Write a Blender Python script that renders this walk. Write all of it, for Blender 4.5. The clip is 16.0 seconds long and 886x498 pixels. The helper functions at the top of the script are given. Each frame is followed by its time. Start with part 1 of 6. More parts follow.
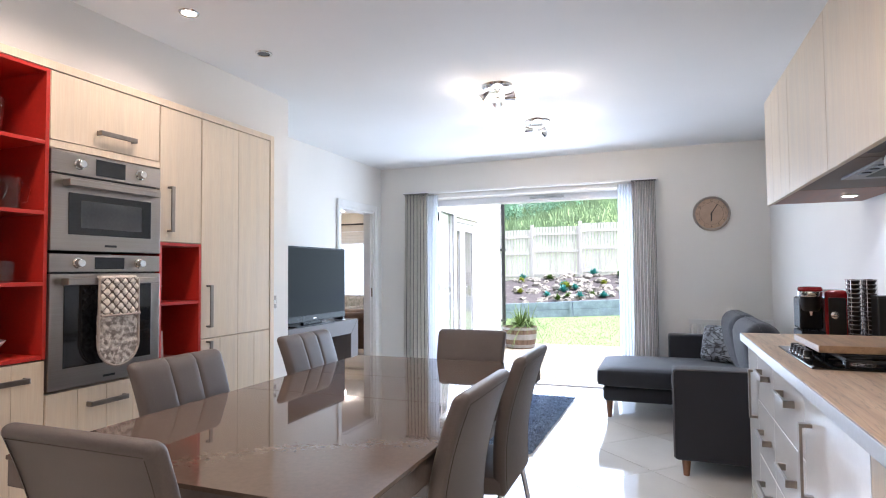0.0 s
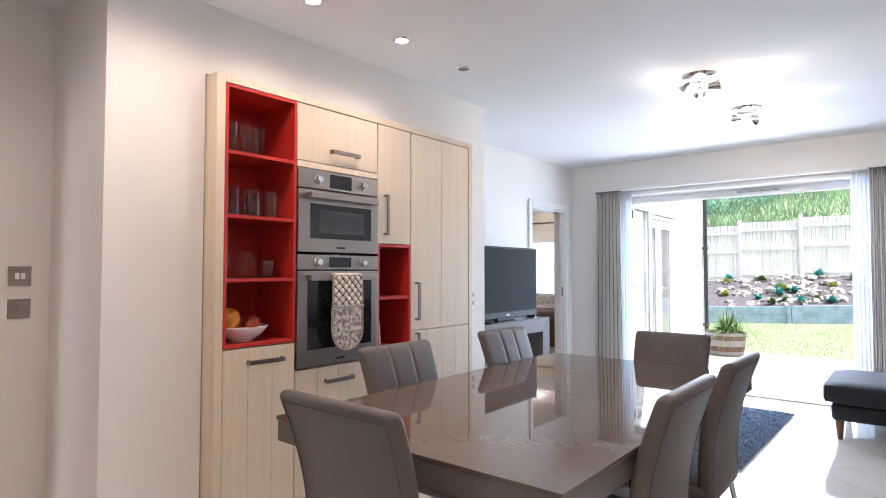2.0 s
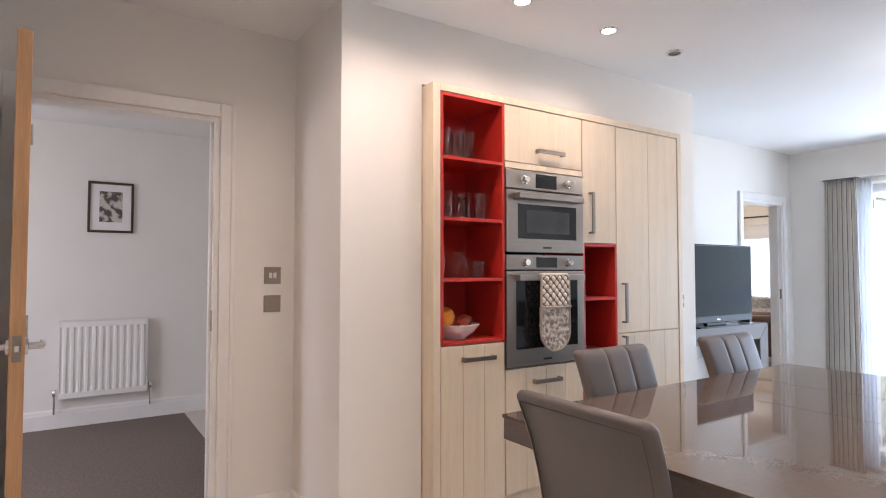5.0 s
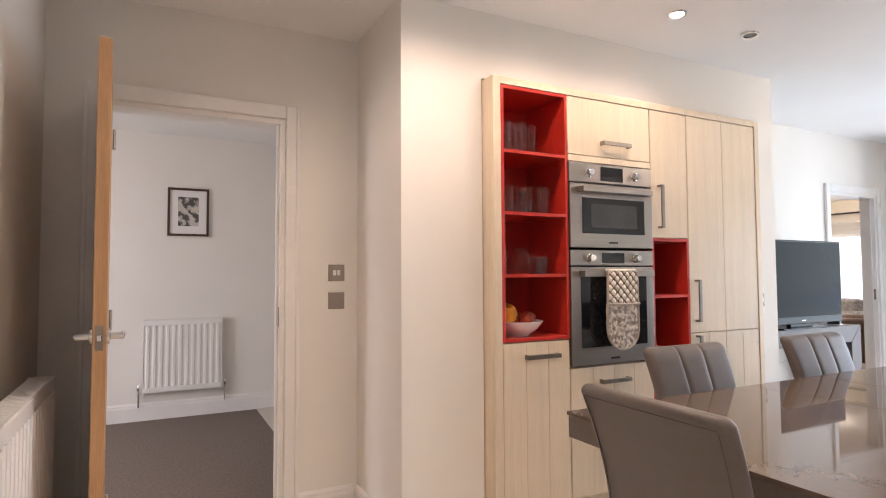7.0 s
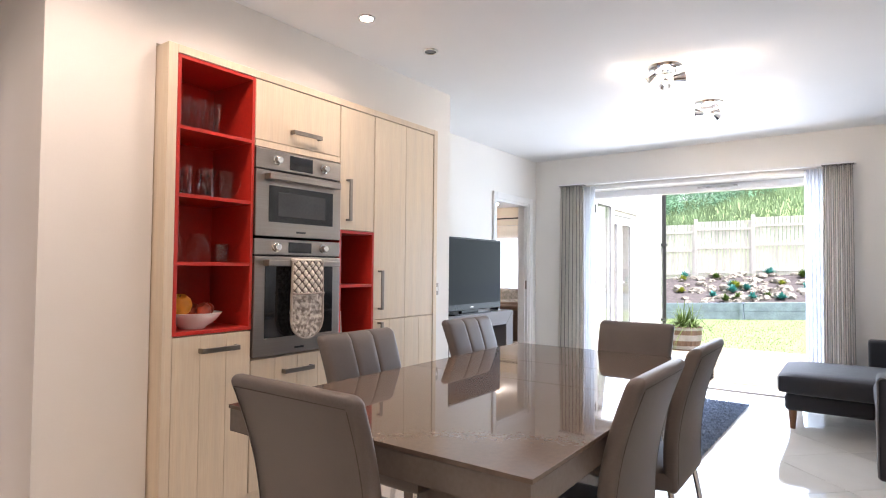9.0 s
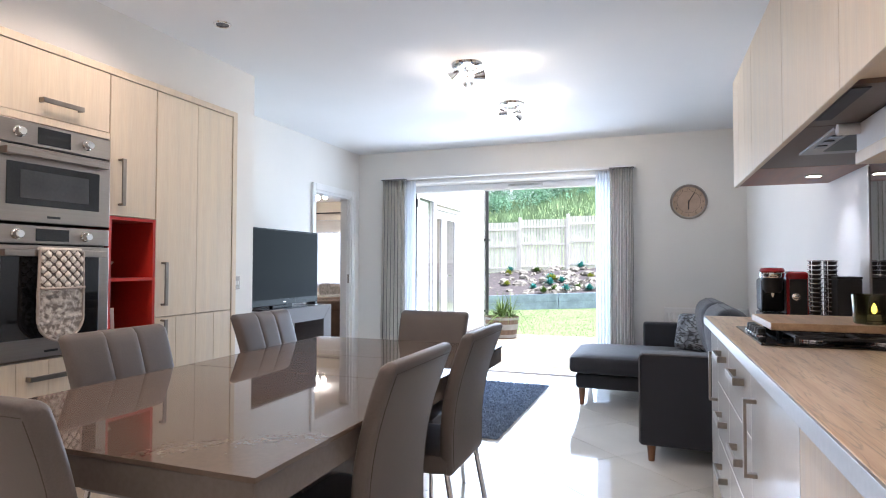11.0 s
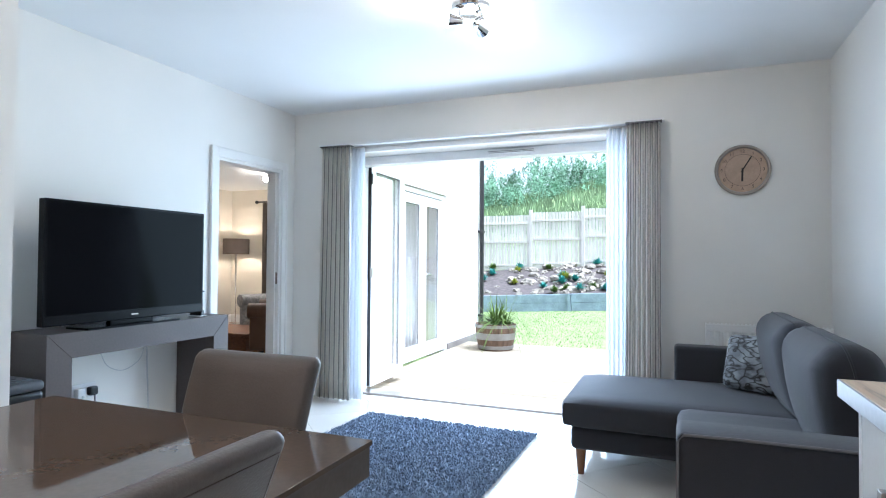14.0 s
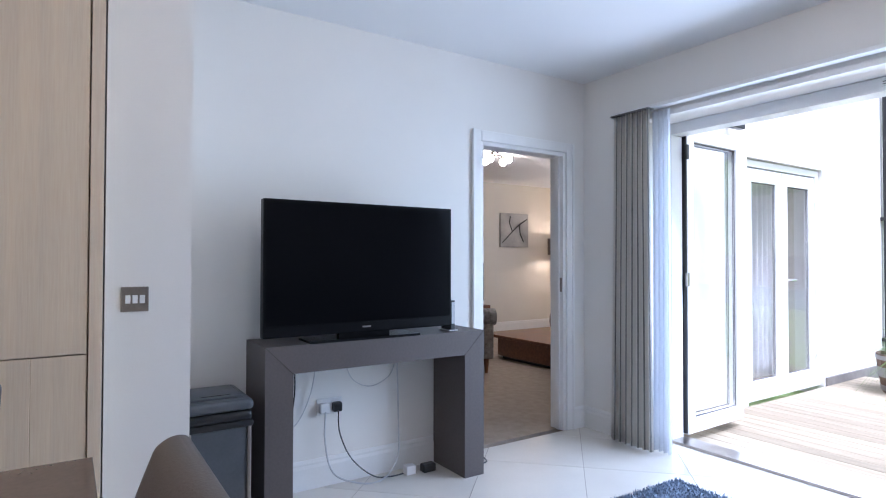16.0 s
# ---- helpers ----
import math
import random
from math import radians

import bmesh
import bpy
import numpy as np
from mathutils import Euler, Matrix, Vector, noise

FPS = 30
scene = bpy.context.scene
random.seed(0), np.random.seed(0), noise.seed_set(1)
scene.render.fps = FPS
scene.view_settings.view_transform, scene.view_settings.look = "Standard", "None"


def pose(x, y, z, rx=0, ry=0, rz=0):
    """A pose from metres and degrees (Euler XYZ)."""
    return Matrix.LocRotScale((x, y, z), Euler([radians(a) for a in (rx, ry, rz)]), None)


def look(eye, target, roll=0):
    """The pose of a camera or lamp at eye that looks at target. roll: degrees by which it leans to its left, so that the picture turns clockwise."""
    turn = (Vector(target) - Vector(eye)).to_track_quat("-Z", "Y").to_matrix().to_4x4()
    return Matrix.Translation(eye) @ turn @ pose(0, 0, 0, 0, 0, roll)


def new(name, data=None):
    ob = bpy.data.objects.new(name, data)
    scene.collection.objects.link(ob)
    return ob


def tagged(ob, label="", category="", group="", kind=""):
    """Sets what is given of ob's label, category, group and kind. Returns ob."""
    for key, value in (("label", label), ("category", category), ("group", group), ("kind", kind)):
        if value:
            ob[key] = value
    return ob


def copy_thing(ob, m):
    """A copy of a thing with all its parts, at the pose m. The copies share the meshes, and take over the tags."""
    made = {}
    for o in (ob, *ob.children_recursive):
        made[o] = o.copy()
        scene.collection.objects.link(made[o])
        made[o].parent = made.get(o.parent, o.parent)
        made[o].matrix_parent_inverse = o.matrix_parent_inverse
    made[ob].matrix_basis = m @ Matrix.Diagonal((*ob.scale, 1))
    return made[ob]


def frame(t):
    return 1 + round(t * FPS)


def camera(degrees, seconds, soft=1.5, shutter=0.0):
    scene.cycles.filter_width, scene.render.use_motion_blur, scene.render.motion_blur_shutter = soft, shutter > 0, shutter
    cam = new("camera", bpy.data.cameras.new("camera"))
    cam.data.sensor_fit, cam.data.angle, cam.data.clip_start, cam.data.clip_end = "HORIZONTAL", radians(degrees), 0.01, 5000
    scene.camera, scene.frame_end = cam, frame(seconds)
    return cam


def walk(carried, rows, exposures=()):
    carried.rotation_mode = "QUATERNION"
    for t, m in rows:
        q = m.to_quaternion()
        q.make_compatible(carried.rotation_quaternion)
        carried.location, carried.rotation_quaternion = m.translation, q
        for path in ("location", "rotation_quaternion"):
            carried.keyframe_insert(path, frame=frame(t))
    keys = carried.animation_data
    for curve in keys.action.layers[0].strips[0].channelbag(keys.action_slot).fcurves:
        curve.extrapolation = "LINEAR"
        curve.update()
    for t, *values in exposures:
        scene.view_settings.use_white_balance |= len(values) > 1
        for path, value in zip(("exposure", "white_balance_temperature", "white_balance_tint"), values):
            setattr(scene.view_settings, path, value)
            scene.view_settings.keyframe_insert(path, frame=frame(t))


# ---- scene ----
cam = camera(75.6, 16.0, soft=1.1)
PATH = [
    (0, (1.186, 0.99, 1.268), (0.476, 2.858, 1.346), -0.5),
    (0.5, (1.205, 0.982, 1.276), (0.228, 2.724, 1.362), -0.4),
    (1, (1.22, 0.941, 1.282), (0.092, 2.591, 1.365), -0.3),
    (1.5, (1.221, 0.905, 1.276), (0.003, 2.489, 1.36), -0.2),
    (2, (1.202, 0.872, 1.275), (-0.066, 2.416, 1.35), 0.0),
    (2.5, (1.174, 0.861, 1.276), (-0.163, 2.346, 1.347), 0.1),
    (3, (1.146, 0.839, 1.27), (-0.268, 2.251, 1.347), -0.0),
    (3.5, (1.125, 0.823, 1.27), (-0.352, 2.169, 1.345), -0.0),
    (4, (1.117, 0.805, 1.278), (-0.442, 2.056, 1.348), 0.0),
    (4.5, (1.093, 0.785, 1.27), (-0.511, 1.976, 1.347), -0.1),
    (5, (1.067, 0.765, 1.277), (-0.604, 1.861, 1.351), -0.0),
    (5.2, (1.056, 0.758, 1.28), (-0.645, 1.807, 1.354), -0.0),
    (7.3, (1.048, 0.812, 1.233), (-0.735, 1.713, 1.324), -0.3),
    (7.5, (1.048, 0.829, 1.235), (-0.704, 1.789, 1.321), -0.2),
    (8, (1.089, 0.89, 1.248), (-0.541, 2.047, 1.314), 0.0),
    (8.5, (1.115, 0.916, 1.233), (-0.314, 2.314, 1.295), 0.3),
    (9, (1.144, 0.932, 1.223), (-0.022, 2.556, 1.288), 0.5),
    (9.5, (1.173, 0.925, 1.228), (0.158, 2.647, 1.284), 0.7),
    (10, (1.187, 0.939, 1.187), (0.303, 2.732, 1.258), 0.5),
    (10.2, (1.219, 0.964, 1.187), (0.369, 2.772, 1.254), 0.4),
    (12.3, (1.346, 1.641, 1.199), (0.879, 3.585, 1.249), 0.5),
    (12.5, (1.337, 1.772, 1.193), (0.873, 3.717, 1.24), 0.6),
    (13, (1.301, 2.129, 1.186), (0.823, 4.071, 1.23), 0.6),
    (13.5, (1.295, 2.49, 1.18), (0.736, 4.41, 1.223), 0.6),
    (14, (1.229, 2.861, 1.187), (0.484, 4.716, 1.23), 0.4),
    (14.5, (1.165, 3.162, 1.187), (0.257, 4.943, 1.229), 0.3),
    (15, (1.134, 3.477, 1.209), (-0.13, 5.026, 1.252), -0.0),
    (15.5, (1.073, 3.75, 1.209), (-0.405, 5.097, 1.25), 0.1),
    (16, (0.974, 3.993, 1.21), (-0.697, 5.092, 1.246), 0.1),
]
walk(cam, [(t, look(eye, target, roll)) for t, eye, target, roll in PATH],
     exposures=[(0.0, 1.58, 5800, 19), (3.5, 1.6, 5800, 20), (5.2, 1.67, 5950, 20), (7.5, 1.76, 6500, 21), (10.2, 1.57, 5900, 20), (13.0, 1.49, 5560, 11), (14.5, 1.37, 5300, 11), (15.5, 1.11, 5270, 14), (16.0, 1.04, 5350, 21)])

# ---- light ----
sky = bpy.data.worlds.new("sky")
scene.world = sky
sky.use_nodes = True
snt = sky.node_tree
snt.nodes.clear()
sky_tex = snt.nodes.new("ShaderNodeTexSky")
sky_tex.sky_type = "NISHITA"
sky_tex.sun_disc = False
sky_tex.sun_elevation = radians(65)
sky_tex.sun_rotation = radians(95)
sky_tex.air_density, sky_tex.dust_density, sky_tex.ozone_density = 1.2, 3.0, 0.0
sky_bg = snt.nodes.new("ShaderNodeBackground")
sky_bg.inputs["Strength"].default_value = 0.15
sky_out = snt.nodes.new("ShaderNodeOutputWorld")
sky_haze = snt.nodes.new("ShaderNodeHueSaturation")
sky_haze.inputs["Saturation"].default_value = 0.35
snt.links.new(sky_tex.outputs[0], sky_haze.inputs["Color"])
snt.links.new(sky_haze.outputs[0], sky_bg.inputs["Color"])
snt.links.new(sky_bg.outputs[0], sky_out.inputs["Surface"])


def lamp(name, kind, m, power, colour, size=0.1, size_y=None, spot=None):
    data = bpy.data.lights.new(name, kind)
    data.energy, data.color = power, colour
    if kind == "AREA":
        data.shape = "RECTANGLE"
        data.size, data.size_y = size, size_y or size
    elif kind == "SUN":
        data.angle = radians(size)
    else:
        data.shadow_soft_size = size
        if kind == "SPOT":
            data.spot_size, data.spot_blend = radians(spot), 1.0
    ob = new(name, data)
    ob.matrix_world = m
    return ob


WARM = (1.0, 0.74, 0.48)
lamp("sun", "SUN", look((6, 8.4, 13), (0, 9, 0)), 2.9, (1, 0.98, 0.96), 24)
lamp("garden_daylight", "AREA", look((-0.13, 7.56, 1.05), (-0.13, 3.0, -0.4)), 33, (0.70, 0.86, 1.0), 2.1, 2.0)
# fill lamp added at the hall's unseen end to brighten it
lamp("hall_fill_light", "AREA", look((-3.0, -1.45, 1.4), (-3.0, 2.0, 1.0)), 10, (1.0, 0.95, 0.90), 1.1, 1.8)
lamp("lounge_daylight", "AREA", look((-4.38, 11.55, 1.4), (-4.4, 7.0, 1.0)), 9, (0.8, 0.9, 1.0), 1.8, 1.3)
SPOTS = ((0.195, 4.64), (0.265, 5.63))
HEADS = {0: ((-0.93, -0.35, -0.75), (0.97, 0.25, 0.10), (-0.25, 0.96, 0.06)), 1: ((-0.86, -0.50, 0.02), (0.88, -0.46, 0.04), (0.2, 0.97, -0.1))}
for k, (sx, sy) in enumerate(SPOTS):
    lamp("ceiling_spot_light", "POINT", pose(sx, sy, 2.40), 0.7, (1.0, 0.80, 0.56), 0.04)
    for d in HEADS[k]:
        d = Vector(d).normalized()
        mouth = Vector((sx, sy, 2.425)) + Vector((d.x, d.y, 0)).normalized() * 0.085 + d * 0.06
        lamp("spot_head_beam", "SPOT", look(mouth, mouth + d), 3.6, (1.0, 0.80, 0.56), 0.02, spot=105)
# x 0.95 and y below 2 are unseen, added to brighten the near end
DOWNLIGHTS_AND_FILL = [(-0.868, y) for y in (1.31, 1.89, 2.465, 3.045)] + [(0.95, y) for y in (1.31, 1.89, 2.465)]
for sx, sy in DOWNLIGHTS_AND_FILL:
    lamp("downlight_and_fill_beam", "SPOT", pose(sx, sy, 2.485), 11.5, (1.0, 0.79, 0.60), 0.10, spot=158)
lamp("under_cabinet_beam", "SPOT", pose(2.03, 4.19, 1.598), 2.2, (0.85, 0.92, 1.0), 0.03, spot=110)
lamp("floor_lamp_bulb", "POINT", pose(-6.18, 11.15, 1.42), 11, WARM, 0.05)
for ly in (8.3, 9.85):
    lamp("lounge_ceiling_bulb", "POINT", pose(-4.35, ly, 2.30), 3, WARM, 0.08)

# ---- materials ----
def mat(name, col, rough=0.5, metal=0.0, var=0.06, scale=3.0, fine=0.03, bump=0.0, bscale=80.0, stretch=(1, 1, 1), coat=0.0, trans=0.0, rnd=0.0, sheen=0.0, col2=None, sharp=0.2, spec=0.5):
    """A surface with a broad and a fine variation of colour, uneven gloss and fine relief."""
    m = bpy.data.materials.new(name)
    m.use_nodes = True
    nt = m.node_tree
    b = nt.nodes["Principled BSDF"]
    tc = nt.nodes.new("ShaderNodeTexCoord")
    mp = nt.nodes.new("ShaderNodeMapping")
    mp.inputs["Scale"].default_value = stretch
    nt.links.new(tc.outputs["Object"], mp.inputs["Vector"])
    vec = mp.outputs["Vector"]
    if rnd:
        oi = nt.nodes.new("ShaderNodeObjectInfo")
        ad = nt.nodes.new("ShaderNodeVectorMath")
        ad.operation = "MULTIPLY_ADD"
        ad.inputs[1].default_value = (37, 19, 53)
        nt.links.new(oi.outputs["Random"], ad.inputs[0])
        nt.links.new(vec, ad.inputs[2])
        vec = ad.outputs[0]

    def noise_at(s, detail):
        n = nt.nodes.new("ShaderNodeTexNoise")
        n.inputs["Scale"].default_value = s
        n.inputs["Detail"].default_value = detail
        nt.links.new(vec, n.inputs["Vector"])
        return n

    broad, grain = noise_at(scale, 4), noise_at(bscale, 3)
    ramp = nt.nodes.new("ShaderNodeValToRGB")
    dark = col2 or tuple(max(0, c * (1 - var * 2)) for c in col)
    lite = col if col2 else tuple(min(1, c * (1 + var)) for c in col)
    ramp.color_ramp.elements[0].color, ramp.color_ramp.elements[1].color = (*dark, 1), (*lite, 1)
    ramp.color_ramp.elements[0].position, ramp.color_ramp.elements[1].position = 0.5 - sharp, 0.5 + sharp
    nt.links.new(broad.outputs["Fac"], ramp.inputs["Fac"])
    mix = nt.nodes.new("ShaderNodeMixRGB")
    mix.blend_type = "OVERLAY"
    mix.inputs["Fac"].default_value = fine * 5
    nt.links.new(ramp.outputs["Color"], mix.inputs["Color1"])
    nt.links.new(grain.outputs["Fac"], mix.inputs["Color2"])
    out = mix.outputs["Color"]
    if rnd:
        hsv = nt.nodes.new("ShaderNodeHueSaturation")
        mr = nt.nodes.new("ShaderNodeMapRange")
        mr.inputs["To Min"].default_value, mr.inputs["To Max"].default_value = 1 - rnd, 1 + rnd
        nt.links.new(oi.outputs["Random"], mr.inputs["Value"])
        nt.links.new(mr.outputs[0], hsv.inputs["Value"])
        nt.links.new(out, hsv.inputs["Color"])
        out = hsv.outputs["Color"]
    nt.links.new(out, b.inputs["Base Color"])
    rr = nt.nodes.new("ShaderNodeMapRange")
    rr.inputs["To Min"].default_value, rr.inputs["To Max"].default_value = max(0.0, rough * 0.85), min(1, rough * 1.15)
    nt.links.new(broad.outputs["Fac"], rr.inputs["Value"])
    nt.links.new(rr.outputs[0], b.inputs["Roughness"])
    b.inputs["Metallic"].default_value = metal
    b.inputs["Specular IOR Level"].default_value = spec
    b.inputs["Coat Weight"].default_value = coat
    b.inputs["Transmission Weight"].default_value = trans
    b.inputs["Sheen Weight"].default_value = sheen
    if bump:
        bp = nt.nodes.new("ShaderNodeBump")
        bp.inputs["Strength"].default_value = bump
        bp.inputs["Distance"].default_value = 0.004
        nt.links.new(grain.outputs["Fac"], bp.inputs["Height"])
        nt.links.new(bp.outputs[0], b.inputs["Normal"])
    return m


def glow(name, col, strength):
    m = bpy.data.materials.new(name)
    m.use_nodes = True
    b = m.node_tree.nodes["Principled BSDF"]
    b.inputs["Base Color"].default_value = (*col, 1)
    b.inputs["Emission Color"].default_value = (*col, 1)
    b.inputs["Emission Strength"].default_value = strength
    return m


def clear(name, col, rough=0.0, ior=1.45):
    m = bpy.data.materials.new(name)
    m.use_nodes = True
    b = m.node_tree.nodes["Principled BSDF"]
    b.inputs["Base Color"].default_value = (*col, 1)
    b.inputs["Roughness"].default_value = rough
    b.inputs["Transmission Weight"].default_value = 1.0
    b.inputs["IOR"].default_value = ior
    return m


def thin_glass(name, col):
    """Clear thin-walled glass: it lets light straight through, and its gloss grows towards the edges."""
    m = bpy.data.materials.new(name)
    m.use_nodes = True
    nt = m.node_tree
    nt.nodes.clear()
    tr, gl, lw_, mr, mx, o = (nt.nodes.new("ShaderNode" + k) for k in ("BsdfTransparent", "BsdfGlossy", "LayerWeight", "MapRange", "MixShader", "OutputMaterial"))
    tr.inputs["Color"].default_value = (*col, 1)
    gl.inputs["Roughness"].default_value = 0.06
    lw_.inputs["Blend"].default_value = 0.12
    mr.inputs["To Min"].default_value, mr.inputs["To Max"].default_value = 0.02, 0.45
    nt.links.new(lw_.outputs["Facing"], mr.inputs["Value"])
    nt.links.new(mr.outputs[0], mx.inputs[0])
    nt.links.new(tr.outputs[0], mx.inputs[1])
    nt.links.new(gl.outputs[0], mx.inputs[2])
    nt.links.new(mx.outputs[0], o.inputs[0])
    return m


def sheer(name, col, see):
    m = bpy.data.materials.new(name)
    m.use_nodes = True
    nt = m.node_tree
    nt.nodes.clear()
    tr, tl, df = (nt.nodes.new(k) for k in ("ShaderNodeBsdfTransparent", "ShaderNodeBsdfTranslucent", "ShaderNodeBsdfDiffuse"))
    tl.inputs["Color"].default_value = df.inputs["Color"].default_value = (*col, 1)
    a, c = nt.nodes.new("ShaderNodeMixShader"), nt.nodes.new("ShaderNodeMixShader")
    a.inputs[0].default_value, c.inputs[0].default_value = 0.5, see
    weave = nt.nodes.new("ShaderNodeTexNoise")
    weave.inputs["Scale"].default_value = 400
    o = nt.nodes.new("ShaderNodeOutputMaterial")
    nt.links.new(tl.outputs[0], a.inputs[1]); nt.links.new(df.outputs[0], a.inputs[2])
    nt.links.new(a.outputs[0], c.inputs[1]); nt.links.new(tr.outputs[0], c.inputs[2])
    mr = nt.nodes.new("ShaderNodeMapRange")
    mr.inputs["To Min"].default_value, mr.inputs["To Max"].default_value = see - 0.15, see + 0.15
    nt.links.new(weave.outputs["Fac"], mr.inputs["Value"])
    nt.links.new(mr.outputs[0], c.inputs[0])
    nt.links.new(c.outputs[0], o.inputs[0])
    return m


WALL = mat("wall_paint", (0.80, 0.78, 0.74), 0.65, var=0.02, scale=1.2, fine=0.01, bump=0.06, bscale=160)
CEIL = mat("ceiling_paint", (0.84, 0.84, 0.83), 0.75, var=0.015, scale=1, fine=0.01, bump=0.05, bscale=140)
WHITE = mat("white_gloss_paint", (0.82, 0.81, 0.79), 0.3, var=0.02, scale=4, bump=0.02)
UPVC = mat("white_upvc", (0.85, 0.86, 0.87), 0.25, var=0.01, scale=5)
GASKET = mat("grey_rubber_gasket", (0.10, 0.10, 0.105), 0.5)
TILE = mat("cream_polished_porcelain", (0.74, 0.70, 0.63), 0.07, var=0.03, scale=2.5, fine=0.012, rnd=0.03)
GROUT = mat("pale_grout", (0.34, 0.31, 0.265), 0.8, var=0.08, scale=20)
ASH = mat("bleached_ash_laminate", (0.72, 0.60, 0.44), 0.42, scale=3.0, fine=0.035, bump=0.08, bscale=26, stretch=(9, 9, 0.35), col2=(0.63, 0.535, 0.41), sharp=0.25, rnd=0.03)
OAK = mat("pale_oak_worktop", (0.76, 0.60, 0.43), 0.34, scale=3.0, fine=0.06, bump=0.08, bscale=22, stretch=(12, 0.7, 12), col2=(0.56, 0.40, 0.26), sharp=0.2)
OAKDOOR = mat("oak_veneer_door", (0.56, 0.33, 0.16), 0.4, scale=4.0, fine=0.05, bump=0.05, bscale=30, stretch=(9, 9, 0.5), col2=(0.42, 0.22, 0.10))
RED = mat("red_lacquer", (0.47, 0.030, 0.018), 0.32, var=0.05, scale=4)
CREAM = mat("ivory_gloss_cabinet", (0.80, 0.79, 0.76), 0.14, var=0.015, scale=2)
STEEL = mat("brushed_steel", (0.36, 0.322, 0.288), 0.3, 0.95, var=0.04, scale=6, bump=0.03, bscale=120, stretch=(1, 0.05, 30))
DARKSTEEL = mat("brushed_nickel_handle", (0.30, 0.265, 0.23), 0.32, 0.9, var=0.06, scale=14)
CHROME = mat("chrome", (0.75, 0.74, 0.73), 0.1, 1.0, var=0.02, scale=9)
BLACKGLASS = mat("black_oven_glass", (0.012, 0.012, 0.013), 0.05, var=0.1, scale=3)
SMOKE = mat("smoked_window_glass", (0.06, 0.062, 0.064), 0.08, var=0.1, scale=5)
BLACK = mat("black_plastic", (0.014, 0.014, 0.015), 0.3, var=0.15, scale=9)
MATTBLACK = mat("matt_black_plastic", (0.02, 0.02, 0.021), 0.6, var=0.1, scale=9)
SCREEN = mat("tv_screen", (0.005, 0.005, 0.006), 0.10, var=0.05, scale=2, spec=0.5)
SCREEN.node_tree.nodes["Principled BSDF"].inputs["IOR"].default_value = 1.10
TAUPE = mat("taupe_gloss_lacquer", (0.130, 0.095, 0.073), 0.035, var=0.03, scale=1.5, spec=0.5)
TAUPESIDE = mat("taupe_satin_lacquer", (0.155, 0.13, 0.112), 0.22, var=0.03, scale=2)
CONSOLETAUPE = mat("taupe_matt_lacquer", (0.115, 0.097, 0.092), 0.5, var=0.04, scale=2, spec=0.3)
LEATHER = mat("taupe_leather", (0.122, 0.103, 0.092), 0.42, var=0.07, scale=5, fine=0.03, bump=0.18, bscale=220)
STITCH = mat("dark_seam", (0.07, 0.055, 0.047), 0.7)
SOFA = mat("charcoal_sofa_weave", (0.022, 0.022, 0.028), 0.8, var=0.08, scale=6, fine=0.06, bump=0.3, bscale=300, sheen=0.22)
PIPING = mat("grey_piping", (0.16, 0.15, 0.15), 0.8)
LEGWOOD = mat("walnut_leg", (0.26, 0.115, 0.05), 0.4, scale=8, stretch=(6, 6, 0.8), col2=(0.17, 0.07, 0.03))
RUG = mat("slate_blue_shag", (0.25, 0.31, 0.40), 0.95, var=0.22, scale=22, fine=0.08, rnd=0.25)
CURTAIN = sheer("grey_curtain", (0.78, 0.75, 0.70), -0.16)
CURTAINDARK = mat("charcoal_curtain_stripe", (0.17, 0.165, 0.16), 0.85, var=0.08, scale=6)
SHEER = sheer("white_voile", (0.86, 0.88, 0.92), 0.28)
CARPET = mat("taupe_ribbed_carpet", (0.18, 0.143, 0.118), 0.95, var=0.12, scale=30, fine=0.08, bump=0.6, bscale=110, stretch=(1, 2.5, 1))
GLASS = clear("window_glass", (0.97, 0.99, 0.98))
TUMBLER = thin_glass("drinking_glass", (0.985, 0.985, 0.985))
MIRROR = mat("bronze_mirror_glass", (0.46, 0.44, 0.42), 0.02, 1.0, var=0.01, scale=1)
BULB = glow("warm_bulb", (1.0, 0.88, 0.70), 40)
DOWN = glow("downlight_lens", (1.0, 0.90, 0.78), 9)
CERAMIC = mat("white_ceramic", (0.82, 0.81, 0.80), 0.15, var=0.01, scale=5)
RENDERED = mat("white_render", (0.82, 0.81, 0.79), 0.85, var=0.03, scale=2, fine=0.03, bump=0.8, bscale=60)
DECK = mat("weathered_decking", (0.37, 0.325, 0.245), 0.75, scale=2.0, fine=0.08, bump=0.4, bscale=24, stretch=(0.7, 12, 12), col2=(0.27, 0.225, 0.16), rnd=0.18)
TVBLACK = mat("tv_black_plastic", (0.008, 0.008, 0.009), 0.25, var=0.1, scale=9)
TVBLACK.node_tree.nodes["Principled BSDF"].inputs["IOR"].default_value = 1.2

# ---- building blocks ----
def cuboid(bm, x0, x1, y0, y1, z0, z1, bevel=0.0, seg=2):
    made = bmesh.ops.create_cube(bm, size=1.0)["verts"]
    for v in made:
        v.co = Vector((x0 + (v.co.x + 0.5) * (x1 - x0), y0 + (v.co.y + 0.5) * (y1 - y0), z0 + (v.co.z + 0.5) * (z1 - z0)))
    if bevel:
        edges = list({e for v in made for e in v.link_edges})
        bmesh.ops.bevel(bm, geom=edges, offset=bevel, segments=seg, affect="EDGES", profile=0.5)
    return bm


def slab(x0, x1, y0, y1, z0, z1, bevel=0.0, seg=2):
    return cuboid(bmesh.new(), x0, x1, y0, y1, z0, z1, bevel, seg)


